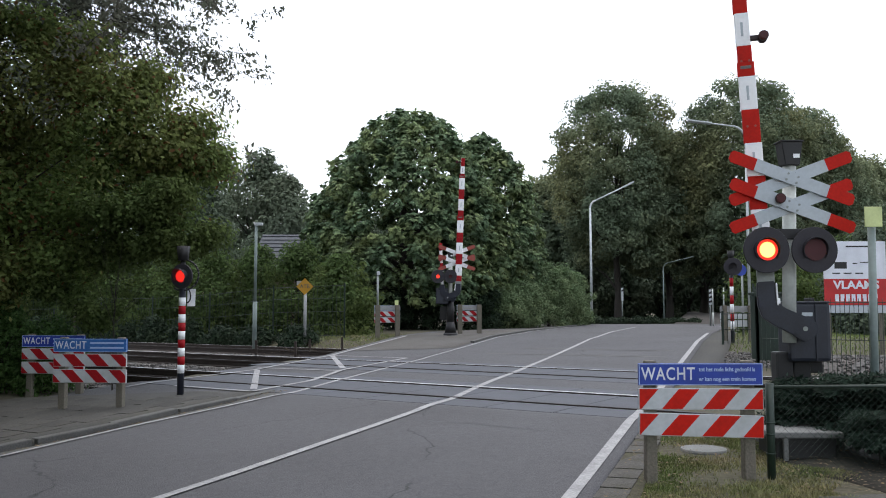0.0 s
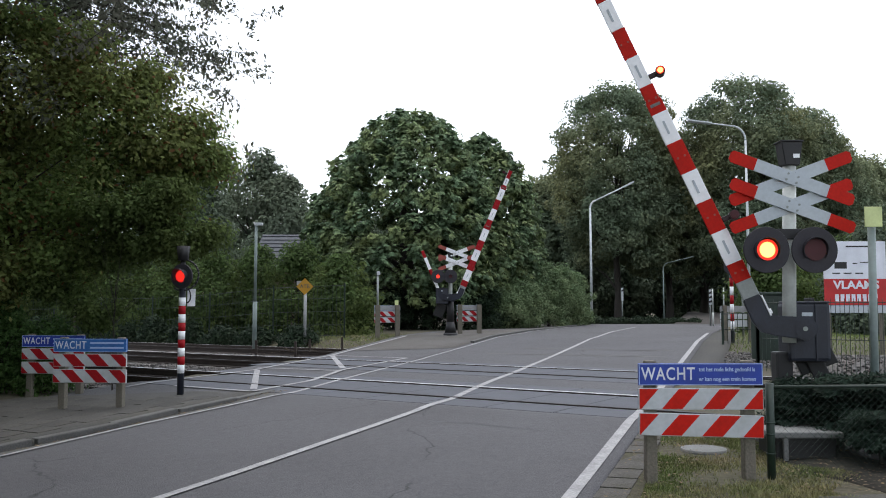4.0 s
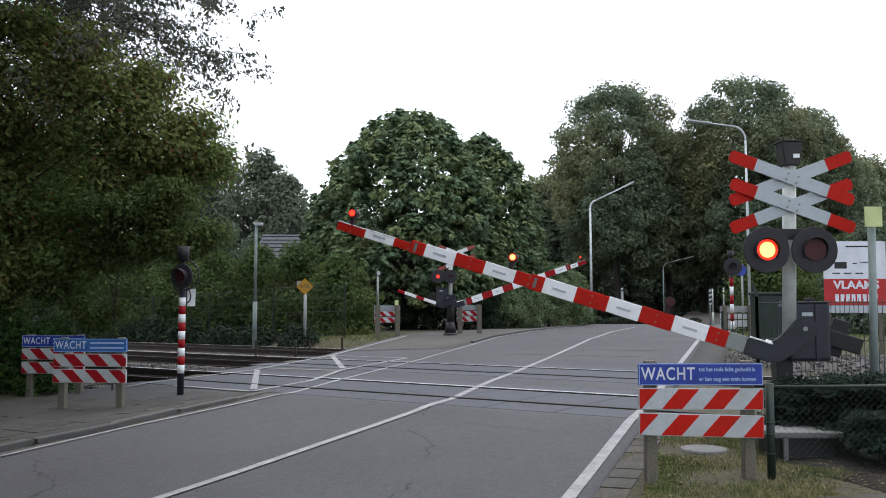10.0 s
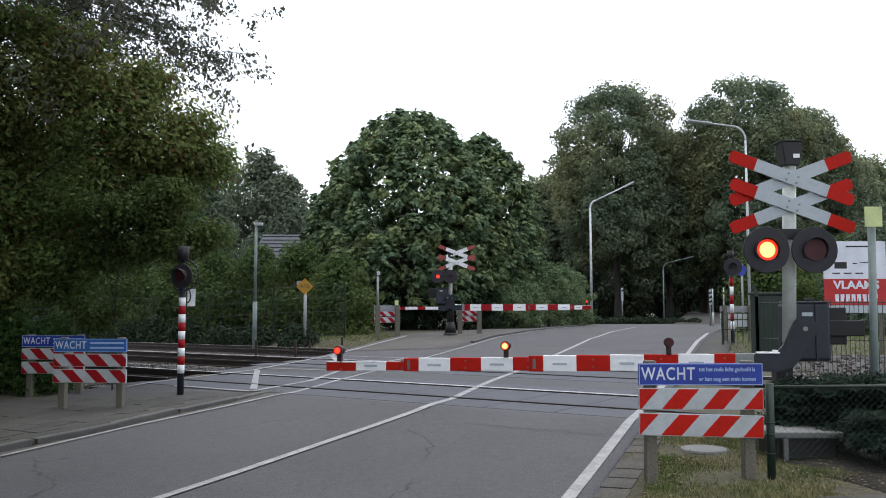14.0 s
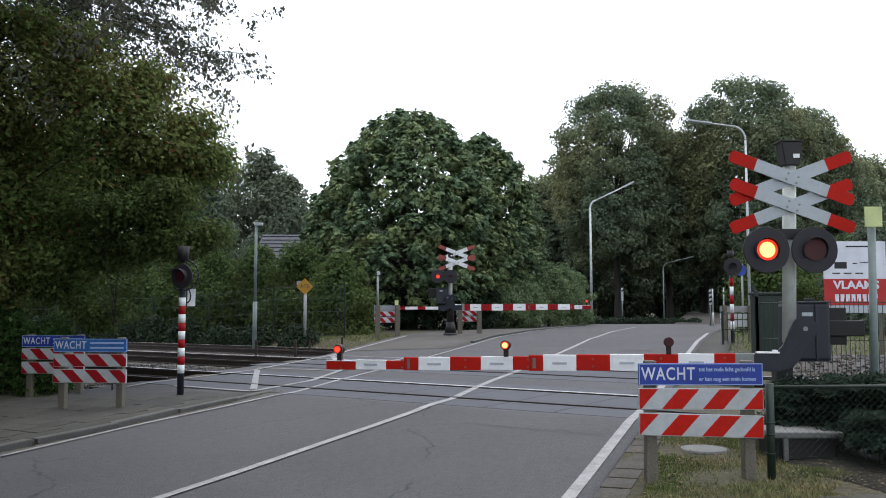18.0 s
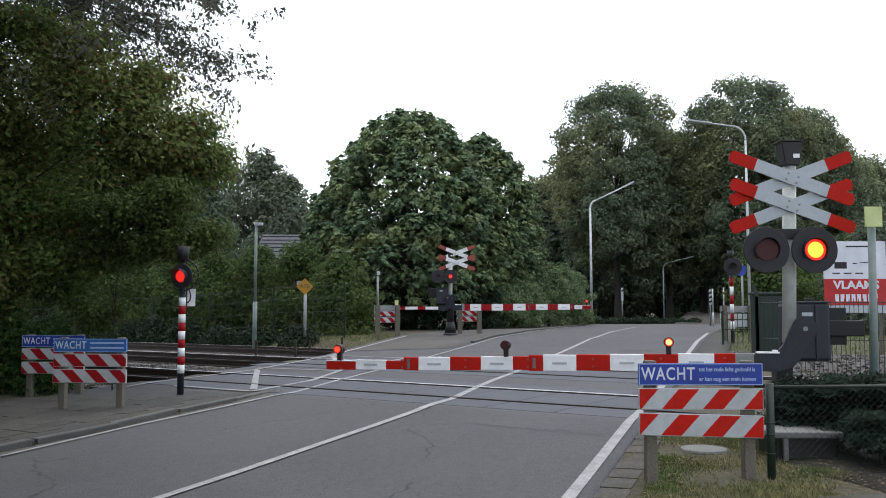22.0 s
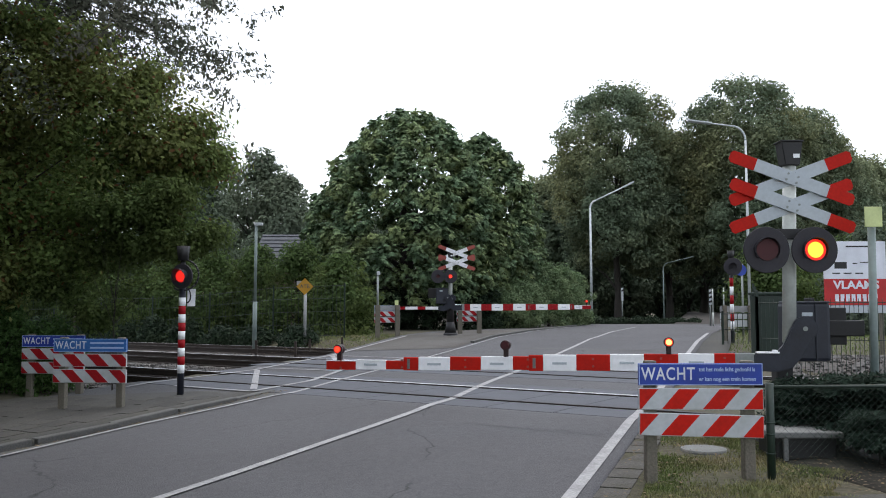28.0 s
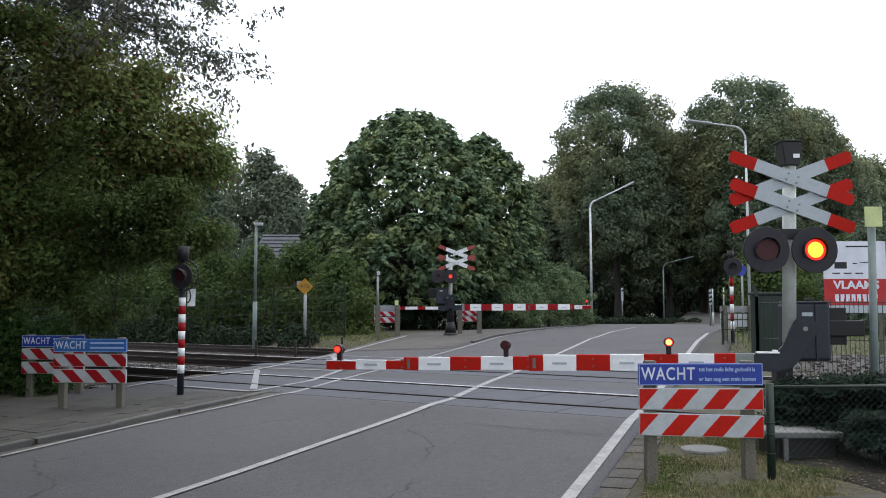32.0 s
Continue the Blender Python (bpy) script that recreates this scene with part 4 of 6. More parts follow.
# ---------------------------------------------------------------- lamp posts of the footpath
def striped_post(at, label, lit, phase, rz, stripe_n, head_z, sign, disc=0.17):
    t = thing("signal_post", at, label, "signal post", "signal posts of the footpath", rz=rz)
    bm = bmesh.new()
    rod(bm, (0, 0, 0), (0, 0, head_z - 0.1), 0.046, 0.046, 18)
    part("pole", bm, M["slate"], t, "dark lower pole")
    bm = bmesh.new()
    box(bm, (0, 0, 0.006), (0.2, 0.16, 0.02), 0.006)
    part("foot_plate", bm, M["slate"], t)
    z, h = 0.335, (head_z - 0.29 - 0.335) / stripe_n
    for i in range(stripe_n):
        bm = bmesh.new()
        rod(bm, (0, 0, z + i * h), (0, 0, z + (i + 1) * h - 0.001), 0.048, 0.048, 18)
        part("band", bm, M["white" if i % 2 == 0 else "deepred"], t)
    shield = lamp_shield(t, pose(0.015, -0.10, head_z, 0, 0, -18), disc, lit, phase, 0.085, 0.13)
    bm = bmesh.new()
    rod(bm, (0, 0, head_z - 0.12), (0, 0, head_z + 0.24), 0.035, 0.035, 14)
    rod(bm, (0, 0, head_z + 0.22), (0, 0, head_z + 0.42), 0.07, 0.095, 6)
    part("bell", bm, M["black"], t, "black bell on top")
    bm = bmesh.new()
    prev = None
    for i in range(13):
        a = radians(80 - i * 17)
        p = (0.215 * math.cos(a) + 0.01, -0.02, head_z + 0.02 + 0.215 * math.sin(a))
        if prev:
            rod(bm, prev, p, 0.012, seg=8)
        prev = p
    part("bracket_ring", bm, M["black"], t)
    if sign:
        bm = bmesh.new()
        box(bm, (0.10, 0.08, head_z - 0.29), (0.11, 0.012, 0.24), 0.004)
        part("plate", bm, M["white"], t, "small white plate")
        bm = bmesh.new()
        loop = [Vector((0.05 + 0.055 * math.sin(radians(a)), 0.06 - 0.0004 * a, head_z - 0.26 - 0.10 * math.cos(radians(a)))) for a in range(-60, 200, 20)]
        for p, q in zip(loop, loop[1:]):
            rod(bm, p, q, 0.009, seg=6)
        part("cable", bm, M["black"], t, "black looped cable")
    return t


striped_post((-3.595, 11.71, 0.31), "red and white banded post with a red lamp and bell", "lens_path", "C", 0, 9, 1.66, True)
striped_post((7.52, 22.1, 0.66), "red and white banded post with a dark lamp beside the fence", None, "", 0, 6, 1.98, False, 0.23)


# ---------------------------------------------------------------- poles and lamps
def street_lamp(at, height, reach, rise, side, label, thin=1.0, mat="aluminium"):
    """A bent-arm street lamp; the arm leans to side * x."""
    t = thing("street_lamp", at, label, "street lamp", "street lamps")
    bm = bmesh.new()
    rod(bm, (0, 0, 0), (0, 0, height - 0.5), 0.085 * thin, 0.055 * thin, 14)
    prev = Vector((0, 0, height - 0.5))
    for i in range(1, 9):
        a = radians(i * 75 / 8)
        p = Vector((side * 0.45 * (1 - math.cos(a)), 0, height - 0.5 + 0.45 * math.sin(a)))
        rod(bm, prev, p, 0.052 * thin, seg=12)
        prev = p
    end = Vector((side * reach, 0, height + rise))
    rod(bm, prev, end, 0.045 * thin, 0.035 * thin, 12)
    part("pole", bm, M[mat], t, "tapered metal pole")
    d = (end - prev).normalized()
    bm = bmesh.new()
    ang = math.atan2(d.z, d.x)
    box(bm, (0, 0, 0), (0.75, 0.2, 0.10 * thin), 0.025)
    part("lamp_head", bm, M[mat], t, "flat grey lamp head", at=Matrix.Translation(end + d * 0.3) @ Matrix.Rotation(-ang, 4, "Y"))
    return t


street_lamp((8.74, 50.0, 0.74), 7.35, 2.0, 0.75, 1, "tall pale street lamp with an angled arm beside the road")
street_lamp((9.39, 26.0, 0.68), 6.6, 1.12, 0.03, -1, "tall pale street lamp with a bent arm behind the fence", 0.58)
# This lamp gets a darker pole colour to carry the avenue's shade.
street_lamp((15.6, 60.0, 0.74), 4.2, 1.5, 0.22, 1, "shaded street lamp at the avenue", 0.6, "polegreen")


def plain_pole(name, at, height, r, mat, label, category, cap=None):
    t = thing(name, at, label, category)
    bm = bmesh.new()
    rod(bm, (0, 0, 0), (0, 0, height * 0.38), r, r, 14)
    rod(bm, (0, 0, height * 0.38), (0, 0, height), r * 0.72, r * 0.62, 14)
    part("pole", bm, M[mat], t)
    if cap:
        bm = bmesh.new()
        box(bm, (cap[0], 0, height + 0.03), (cap[1], 0.14, cap[2]), 0.02)
        part("cap", bm, M["aluminium"], t, "pale metal cap")
    return t


plain_pole("camera_pole", (-5.92, 26.75, 0.30), 3.9, 0.068, "polegreen", "grey-green metal pole beside the tracks", "pole", (0.08, 0.26, 0.09))
plain_pole("camera_pole", (-2.10, 27.3, 0.62), 2.05, 0.05, "steel", "thin grey pole with a small head beside the board", "pole", (0.02, 0.11, 0.12))
plain_pole("marker_pole", (-9.79, 22.6, 0.05), 1.9, 0.045, "wood", "thin grey pole in the hedge shade", "pole")

sign = thing("track_sign", (-4.37, 26.9, 0.40), "yellow diamond track sign on a grey pole", "track sign")
bm = bmesh.new()
rod(bm, (0, 0.03, 0), (0, 0.03, 1.85), 0.05, 0.05, 12)
part("pole", bm, M["greywood"], sign)
bm = bmesh.new()
slab(bm, [(-0.27, 0), (0, -0.27), (0.27, 0), (0, 0.27)], -0.02, 0.0)
diamond = part("diamond_plate", bm, M["yellow"], sign, "yellow diamond plate", at=pose(-0.01, 0, 1.86))
text("wording", "ATB", 0.17, M["wood"], diamond, pose(0, -0.0225, 0, 90, 0, 0), "CENTER")
bm = bmesh.new()
box(bm, (-0.17, 0.03, 1.97), (0.22, 0.01, 0.14))
part("back_plate", bm, M["greywood"], sign)

plate_post = thing("marker_post", (3.91, 7.75, 0.28), "grey metal post with a pale yellow plate behind the hedge", "marker post")
bm = bmesh.new()
rod(bm, (0, 0, 0), (0.025, 0, 2.0), 0.034, 0.034, 16)
part("pole", bm, M["polegreen"], plate_post)
bm = bmesh.new()
box(bm, (0.02, -0.05, 2.075), (0.16, 0.012, 0.185), 0.004)
part("plate", bm, M["lime"], plate_post, "pale yellow square plate")


def beacon(at, height, bars, label):
    """A narrow white plate with dark bars on a thin post."""
    t = thing("marker_post", at, label, "marker post", "marker posts by the road")
    bm = bmesh.new()
    rod(bm, (0, 0.03, 0), (0, 0.03, height), 0.035, 0.035, 10)
    part("pole", bm, M["steel"], t)
    bm = bmesh.new()
    box(bm, (0, 0, height - 0.36), (0.13, 0.02, 0.72), 0.01)
    plate = part("plate", bm, M["boardwhite"], t, "narrow white plate")
    for k in range(bars):
        bm = bmesh.new()
        slab(bm, [(-0.062, -0.05), (0.062, 0.0), (0.062, 0.10), (-0.062, 0.05)], -0.014, -0.011)
        part("bar", bm, M["shield"], plate, at=pose(0, 0, height - 0.18 - k * 0.21))
    return t


beacon((10.14, 48.0, 0.74), 2.04, 1, "white marker plate on a thin post before the wood")
beacon((12.72, 40.4, 0.72), 1.78, 3, "black and white barred plate on a thin post beside the road")
plain_pole("marker_pole", (10.25, 31.0, 0.72), 1.62, 0.04, "palesteel", "thin pale post on the verge beyond the tracks", "pole")
plain_pole("marker_pole", (12.9, 40.6, 0.72), 1.82, 0.04, "palesteel", "thin pale post on the verge before the wood", "pole")


# ---------------------------------------------------------------- sale board
board = thing("billboard", (8.75, 18.0, 0.30), "white and red advertising board on posts behind the fence", "billboard", rz=-2)
bm = bmesh.new()
box(bm, (0, 0, 2.27), (1.30, 0.04, 0.80), 0.004)
face = part("upper_panel", bm, M["signwhite"], board, "white panel with dark marks")
bm = bmesh.new()
box(bm, (0, -0.004, 1.595), (1.30, 0.04, 0.55), 0.004)
low = part("lower_panel", bm, M["signred"], board, "red panel with white letters")
text("wording", "VLAAMS", 0.235, M["signwhite"], low, pose(-0.46, -0.0265, 1.735, 90, 0, 0), bold=0.035).scale = (1.10, 1, 1)
bm = bmesh.new()
for i in range(8):
    box(bm, (-0.40 + i * 0.115, -0.0265, 1.47), (0.08, 0.004, 0.15))
part("word_bars", bm, M["signwhite"], low)
for cx, cz, sx, sz in ((-0.30, 2.16, 0.26, 0.14), (0.0, 2.20, 0.10, 0.02), (0.22, 2.22, 0.22, 0.02), (0.12, 2.56, 0.60, 0.03), (-0.40, 1.99, 0.16, 0.025), (-0.16, 1.99, 0.16, 0.025), (0.08, 1.99, 0.16, 0.025)):
    bm = bmesh.new()
    box(bm, (cx, -0.022, cz), (sx, 0.004, sz))
    part("dark_bar", bm, M["black"], face)
bm = bmesh.new()
box(bm, (0, -0.004, 1.23), (1.30, 0.03, 0.16), 0.004)
part("bottom_panel", bm, M["crosswhite"], board)
for x in (-0.55, 0.55):
    bm = bmesh.new()
    box(bm, (x, 0.06, 1.3), (0.08, 0.07, 2.8), 0.006)
    part("post", bm, M["wood"], board)


# ---------------------------------------------------------------- fences
def bar_fence(name, a, b, height, step, label, mat="fencegreen", r=0.006, post_every=2.5, horizontals=(0.05, 0.5, 0.95), zf=bed):
    a, b = Vector(a), Vector(b)
    n = max(1, round((b - a).length / post_every))
    d = (b - a) / n
    t = thing(name, (a.x, a.y, float(zf(a.x, a.y))), label, "fence")
    for i in range(n + 1):
        p = d * i
        dz = float(zf(a.x + p.x, a.y + p.y)) - t.location.z
        bm = bmesh.new()
        box(bm, (p.x, p.y, dz + height / 2), (0.05, 0.05, height + 0.1), 0.004)
        part("post", bm, M[mat], t)
        if i == n:
            break
        q = d * (i + 1)
        dz2 = float(zf(a.x + q.x, a.y + q.y)) - t.location.z
        m = max(2, int(d.length / step))
        wires = []
        for k in range(m + 1):
            f = k / m
            z = dz + (dz2 - dz) * f
            foot = Vector((p.x + d.x * f, p.y + d.y * f, z + 0.04))
            wires.append((foot, foot + Vector((0, 0, height - 0.04)), r, r))
        for h in horizontals:
            wires.append((Vector((p.x, p.y, dz + h * height)), Vector((q.x, q.y, dz2 + h * height)), r * 1.3, r * 1.3))
        tagged(sticks("panel", wires, M[mat], t), kind="stuff")
    return t


bar_fence("mesh_fence", (6.0, 16.25), (14.5, 10.75), 1.5, 0.075, "dark green steel mesh fence along the tracks", zf=lambda x, y: 0.22)
bar_fence("mesh_fence", (6.0, 16.25), (7.9, 21.6), 1.45, 0.075, "dark green steel mesh fence beside the road", zf=level)
bar_fence("wire_fence", (-3.2, 27.6), (-27.0, 42.5), 1.75, 0.16, "thin dark wire fence before the bushes", r=0.0055, post_every=3.0, horizontals=(0.05, 0.25, 0.5, 0.75, 0.98))


bar_fence("steel_railing", (7.0, 21.3), (8.55, 20.7), 0.80, 0.115, "low dark steel railing beside the road", r=0.009, post_every=1.7, horizontals=(0.5, 0.98), zf=level)


def chain_fence():
    """Low green chain-link fence with a round top rail."""
    x0, x1, y, z0, h = 2.48, 5.4, 6.5, 0.20, 0.72
    t = thing("chain_link_fence", (x0, y, z0), "low dark green chain-link fence before the hedge", "fence")
    for x in (0.0, 2.2):
        bm = bmesh.new()
        rod(bm, (x, 0, -0.05), (x, 0, h + 0.03), 0.031, 0.031, 14)
        for z in (0.3, 0.5, 0.62):
            rod(bm, (x, 0, h * z), (x, 0, h * z + 0.012), 0.036, 0.036, 14)
        part("post", bm, M["fencegreen"], t)
    bm = bmesh.new()
    rod(bm, (0.03, 0, h), (x1 - x0, 0.25, h), 0.014, seg=10)
    part("top_rail", bm, M["fencegreen"], t)
    step, n = 0.055, 54
    wires = []
    rows = int(h / step)
    for i in range(-rows, n):
        for s in (1, -1):
            xa = (i if s > 0 else i + rows) * step
            a, b = Vector((xa, 0, 0.02)), Vector((xa + s * rows * step, 0, 0.02 + rows * step))
            lo, hi = 0.05, n * step
            ts = sorted(((lo - a.x) / (b.x - a.x), (hi - a.x) / (b.x - a.x)))
            u, v = max(0, ts[0]), min(1, ts[1])
            if v - u > 0.02:
                wires.append((a.lerp(b, u), a.lerp(b, v), 0.0011, 0.0011))
    tagged(sticks("wire_mesh", wires, M["fencegreen"], t, 3), kind="stuff")


chain_fence()

trough = thing("cable_box", (2.97, 7.25, 0.26), "dark box with a grey concrete lid at the barrier's foot", "cable box")
bm = bmesh.new()
box(bm, (0.02, 0.02, 0.08), (0.50, 0.40, 0.26), 0.02)
part("body", bm, M["black"], trough)
bm = bmesh.new()
box(bm, (0, -0.03, 0.225), (0.60, 0.44, 0.05), 0.01)
part("lid", bm, M["concrete"], trough, "grey concrete lid")
bm = bmesh.new()
box(bm, (-0.17, -0.225, 0.10), (0.04, 0.03, 0.24), 0.006)
part("strut", bm, M["concrete"], trough)

cover = thing("manhole_cover", (2.28, 7.52, 0.25), "round grey concrete cover in the grass", "manhole cover")
bm = bmesh.new()
rod(bm, (0, 0, 0), (0, 0, 0.05), 0.2, 0.195, 32)
part("slab", bm, M["concrete"], cover)

for x, y, h in ((-7.2, 23.6, 0.75), (-5.0, 22.8, 0.7), (-4.0, 23.1, 0.62), (-3.75, 24.0, 0.6), (-2.9, 24.5, 0.55), (-7.9, 19.9, 0.7)):
    st = thing("stake", (x, y, float(bed(x, y))), "short rusty steel stake beside the tracks", "stake", "stakes beside the tracks")
    bm = bmesh.new()
    box(bm, (0, 0, h / 2), (0.06, 0.06, h), 0.006)
    part("shaft", bm, M["rust"], st)


yellow = thing("marker_plate", (-1.506, 27.565, 1.672), "small bright yellow plate on the board's post", "marker plate")
bm = bmesh.new()
box(bm, (0, 0, 0.08), (0.12, 0.02, 0.16), 0.004)
part("plate", bm, M["lime"], yellow)


cabinet = thing("relay_cabinet", (6.75, 17.7, float(bed(6.75, 17.7)) - 0.02), "dark green relay cabinet behind the fence", "cabinet")
bm = bmesh.new()
box(bm, (0, 0, 0.7), (0.55, 0.45, 1.4), 0.03)
part("body", bm, M["fencegreen"], cabinet)
bm = bmesh.new()
box(bm, (0, -0.01, 1.42), (0.60, 0.52, 0.06), 0.015)
part("roof", bm, M["fencegreen"], cabinet)
bm = bmesh.new()
box(bm, (0.2, -0.235, 0.85), (0.03, 0.02, 0.14), 0.004)
part("door_handle", bm, M["black"], cabinet)

round_sign = thing("round_sign", (9.0, 25.5, 0.66), "blue round path sign on a thin grey pole", "road sign")
bm = bmesh.new()
rod(bm, (0, 0, 0), (0, 0, 2.25), 0.03, 0.03, 10)
part("pole", bm, M["steel"], round_sign)
bm = bmesh.new()
rod(bm, (-0.05, -0.06, 2.05), (-0.05, -0.04, 2.05), 0.17, 0.17, 28)
part("disc", bm, M["blue"], round_sign, "round blue sign plate")


# ---------------------------------------------------------------- house behind the bushes
house = thing("house", (-10.35, 64.0, 0.15), "low house with a grey tiled roof behind the bushes", "house")
bm = bmesh.new()
box(bm, (0, 0, 2.2), (6.0, 8, 4.6))
part("wall", bm, M["brick"], house)
bm = bmesh.new()
slab(bm, [(-4.6, 4.3), (0, 7.1), (4.6, 4.3)], -3.3, 3.3)
part("roof", bm, M["rooftile"], house, "grey tiled pitched roof", at=pose(0, 0, 0, 0, 0, 90))
for i in range(9):
    bm = bmesh.new()
    box(bm, (0, -4.45 + i * 0.52, 4.42 + i * 0.316), (6.55, 0.12, 0.012))
    part("tile_course", bm, M["rooftile"], house)
for x in (-1.6, 1.6):
    bm = bmesh.new()
    box(bm, (x, -4.02, 2.2), (1.4, 0.1, 1.4), 0.02)
    part("window", bm, M["slate"], house)


# ---------------------------------------------------------------- trees
def leaves(name, parent, mat, centres, outward, size, seed, spread=0.0, palmate=False, width=0.55, fold=0.25, droop=0.3, rounds=1):
    """One folded blade for each centre, turned by chance about the outward way."""
    rng = np.random.default_rng(seed)
    c = np.repeat(centres, rounds, 0)
    o = np.repeat(outward, rounds, 0)
    if spread:
        c = c + rng.normal(0, spread, c.shape)
    n = len(c)
    tilt = rng.normal(0, 0.5, (n, 3))
    if palmate:
        tilt = np.repeat(rng.normal(0, 0.6, (n // rounds, 3)), rounds, 0) + tilt * 0.15
        c = np.repeat(centres, rounds, 0)
    nrm = o + tilt + [0, 0, 1.0 if palmate else 0.5]
    nrm /= np.linalg.norm(nrm, axis=1)[:, None]
    d = rng.normal(0, 1, (n, 3)) + o * 0.6 - [0, 0, droop]
    d -= nrm * (d * nrm).sum(1)[:, None]
    d /= np.linalg.norm(d, axis=1)[:, None] + 1e-9
    if palmate:
        side = np.cross(nrm, [[0.3, 0.9, 0.2]])
        side /= np.linalg.norm(side, axis=1)[:, None]
        ang = np.tile(np.arange(rounds) * 2 * np.pi / rounds, n // rounds) + np.repeat(rng.uniform(0, 6.28, n // rounds), rounds)
        d = side * np.cos(ang)[:, None] + np.cross(nrm, side) * np.sin(ang)[:, None] - nrm * 0.18
        d /= np.linalg.norm(d, axis=1)[:, None]
    s = np.cross(nrm, d)
    s /= np.linalg.norm(s, axis=1)[:, None] + 1e-9
    ln = size * rng.uniform(0.6, 1.25, (n, 1))
    w = ln * width * 0.5
    v = np.stack([c, c + d * ln * 0.45 + s * w - nrm * ln * fold * 0.25, c + d * ln - nrm * ln * 0.12, c + d * ln * 0.45 - s * w - nrm * ln * fold * 0.25], 1)
    i = np.arange(n) * 4
    f = np.concatenate([np.stack([i, i + 1, i + 2], 1), np.stack([i, i + 2, i + 3], 1)])
    return raw(name, v.reshape(-1, 3), f, mat, parent)


def limbs(name, parent, base, top, r, tips, seed, mat=None):
    """A tapered trunk and limbs that reach for the given tips."""
    rng = random.Random(seed)
    base, top = Vector(base), Vector(top)
    pts = [base.lerp(top, i / 6) + Vector((rng.uniform(-1, 1), rng.uniform(-1, 1), 0)) * r * 0.5 * (i > 0) for i in range(7)]
    segs = [(pts[i], pts[i + 1], r * (1.25 if i == 0 else 1 - 0.13 * i), r * (1 - 0.13 * (i + 1))) for i in range(6)]
    for tip in tips:
        tip = Vector(tip)
        k = min(5, max(1, int(6 * (tip.z - base.z) / max(0.1, top.z - base.z) * 0.6)))
        a = pts[k]
        mid = a.lerp(tip, 0.5) + Vector((rng.uniform(-1, 1), rng.uniform(-1, 1), rng.uniform(0, 1))) * (tip - a).length * 0.12
        rr = r * (0.42 - 0.04 * k)
        segs += [(a, mid, rr, rr * 0.6), (mid, tip, rr * 0.6, rr * 0.15)]
    return sticks(name, segs, mat or M["bark"], parent, 10)


def tree(at, profile, label, mat, seed, lumps=60, lump=1.0, per=220, size=0.25, squash=(1.0, 1.0), trunk_r=0.3, shell=0.5, width=0.55, rounds=1, spread=0.0, palmate=False, trunk_top=0.75, name="tree", category="tree", group="", hug=0.15):
    """A crown made of leafy lumps that fill a profile of (height, radius) pairs."""
    rng = np.random.default_rng(seed)
    t = thing(name, at, label, category, group)
    hs, rs = np.array([p[0] for p in profile], float), np.array([p[1] for p in profile], float)
    grid = np.linspace(hs[0], hs[-1], 200)
    wgt = np.interp(grid, hs, rs) + 0.15 * rs.max()
    h = rng.choice(grid, lumps, p=wgt / wgt.sum())
    rad = np.interp(h, hs, rs)
    a = rng.uniform(0, 2 * np.pi, lumps)
    q = np.sqrt(rng.uniform(hug, 1, lumps))
    lr = lump * rng.uniform(0.6, 1.25, lumps)
    reach = np.maximum(rad - lr * 0.85, 0.05) * q
    cen = np.stack([np.cos(a) * reach * squash[0], np.sin(a) * reach * squash[1], h], 1)
    return leafy(t, rng, cen, lr, hs[0] + (hs[-1] - hs[0]) * trunk_top, mat, seed, per, size, trunk_r, shell, width, rounds, spread, palmate)


def leafy(t, rng, cen, lr, top, mat, seed, per, size, trunk_r, shell=0.5, width=0.55, rounds=1, spread=0.0, palmate=False):
    """Sets leaves on the lumps of a crown, and the trunk and limbs that carry them."""
    k = len(cen)
    u = rng.normal(0, 1, (k, per, 3))
    u /= np.linalg.norm(u, axis=2)[:, :, None]
    dist = rng.uniform(shell, 1.0, (k, per, 1)) ** 0.7
    dist *= 1 + 0.22 * np.sin(u[:, :, :1] * 5 + rng.uniform(0, 6, (k, 1, 1))) * np.cos(u[:, :, 2:] * 6)
    p = cen[:, None, :] + u * dist * lr[:, None, None] * [1, 1, 0.82]
    out = u * 0.8 + (cen / (np.linalg.norm(cen[:, :2], axis=1).max() + 0.1))[:, None, :] * [0.5, 0.5, 0.0]
    p, out = p.reshape(-1, 3), out.reshape(-1, 3)
    tips = [tuple(c) for c in cen[rng.permutation(k)[:14]]]
    limbs("trunk", t, (0, 0, -0.1), (0, 0, top), trunk_r, tips, seed)
    leaves("crown", t, mat, p, out, size, seed + 1, spread, palmate, width, rounds=rounds)
    return t


def bough_tree(at, boughs, label, mat, seed, per, size, lump, trunk_r, top, shell=0.4, width=0.6, group=""):
    """A crown of several leafy boughs, each (x, y, z, three radii, number of lumps) from the tree's foot."""
    rng = np.random.default_rng(seed)
    t = thing("tree", at, label, "tree", group)
    cen, lr = [], []
    for x, y, z, rx, ry, rz, n in boughs:
        u = rng.normal(0, 1, (n, 3))
        u /= np.linalg.norm(u, axis=1)[:, None]
        r = lump * rng.uniform(0.6, 1.25, (n, 1))
        room = np.maximum(np.array([[rx, ry, rz]]) - r * 0.85, 0.05)
        cen.append(np.array([[x, y, z]]) + u * room * np.cbrt(rng.uniform(0.25, 1, (n, 1))))
        lr.append(r[:, 0])
    return leafy(t, rng, np.concatenate(cen), np.concatenate(lr), top, mat, seed, per, size, trunk_r, shell, width)


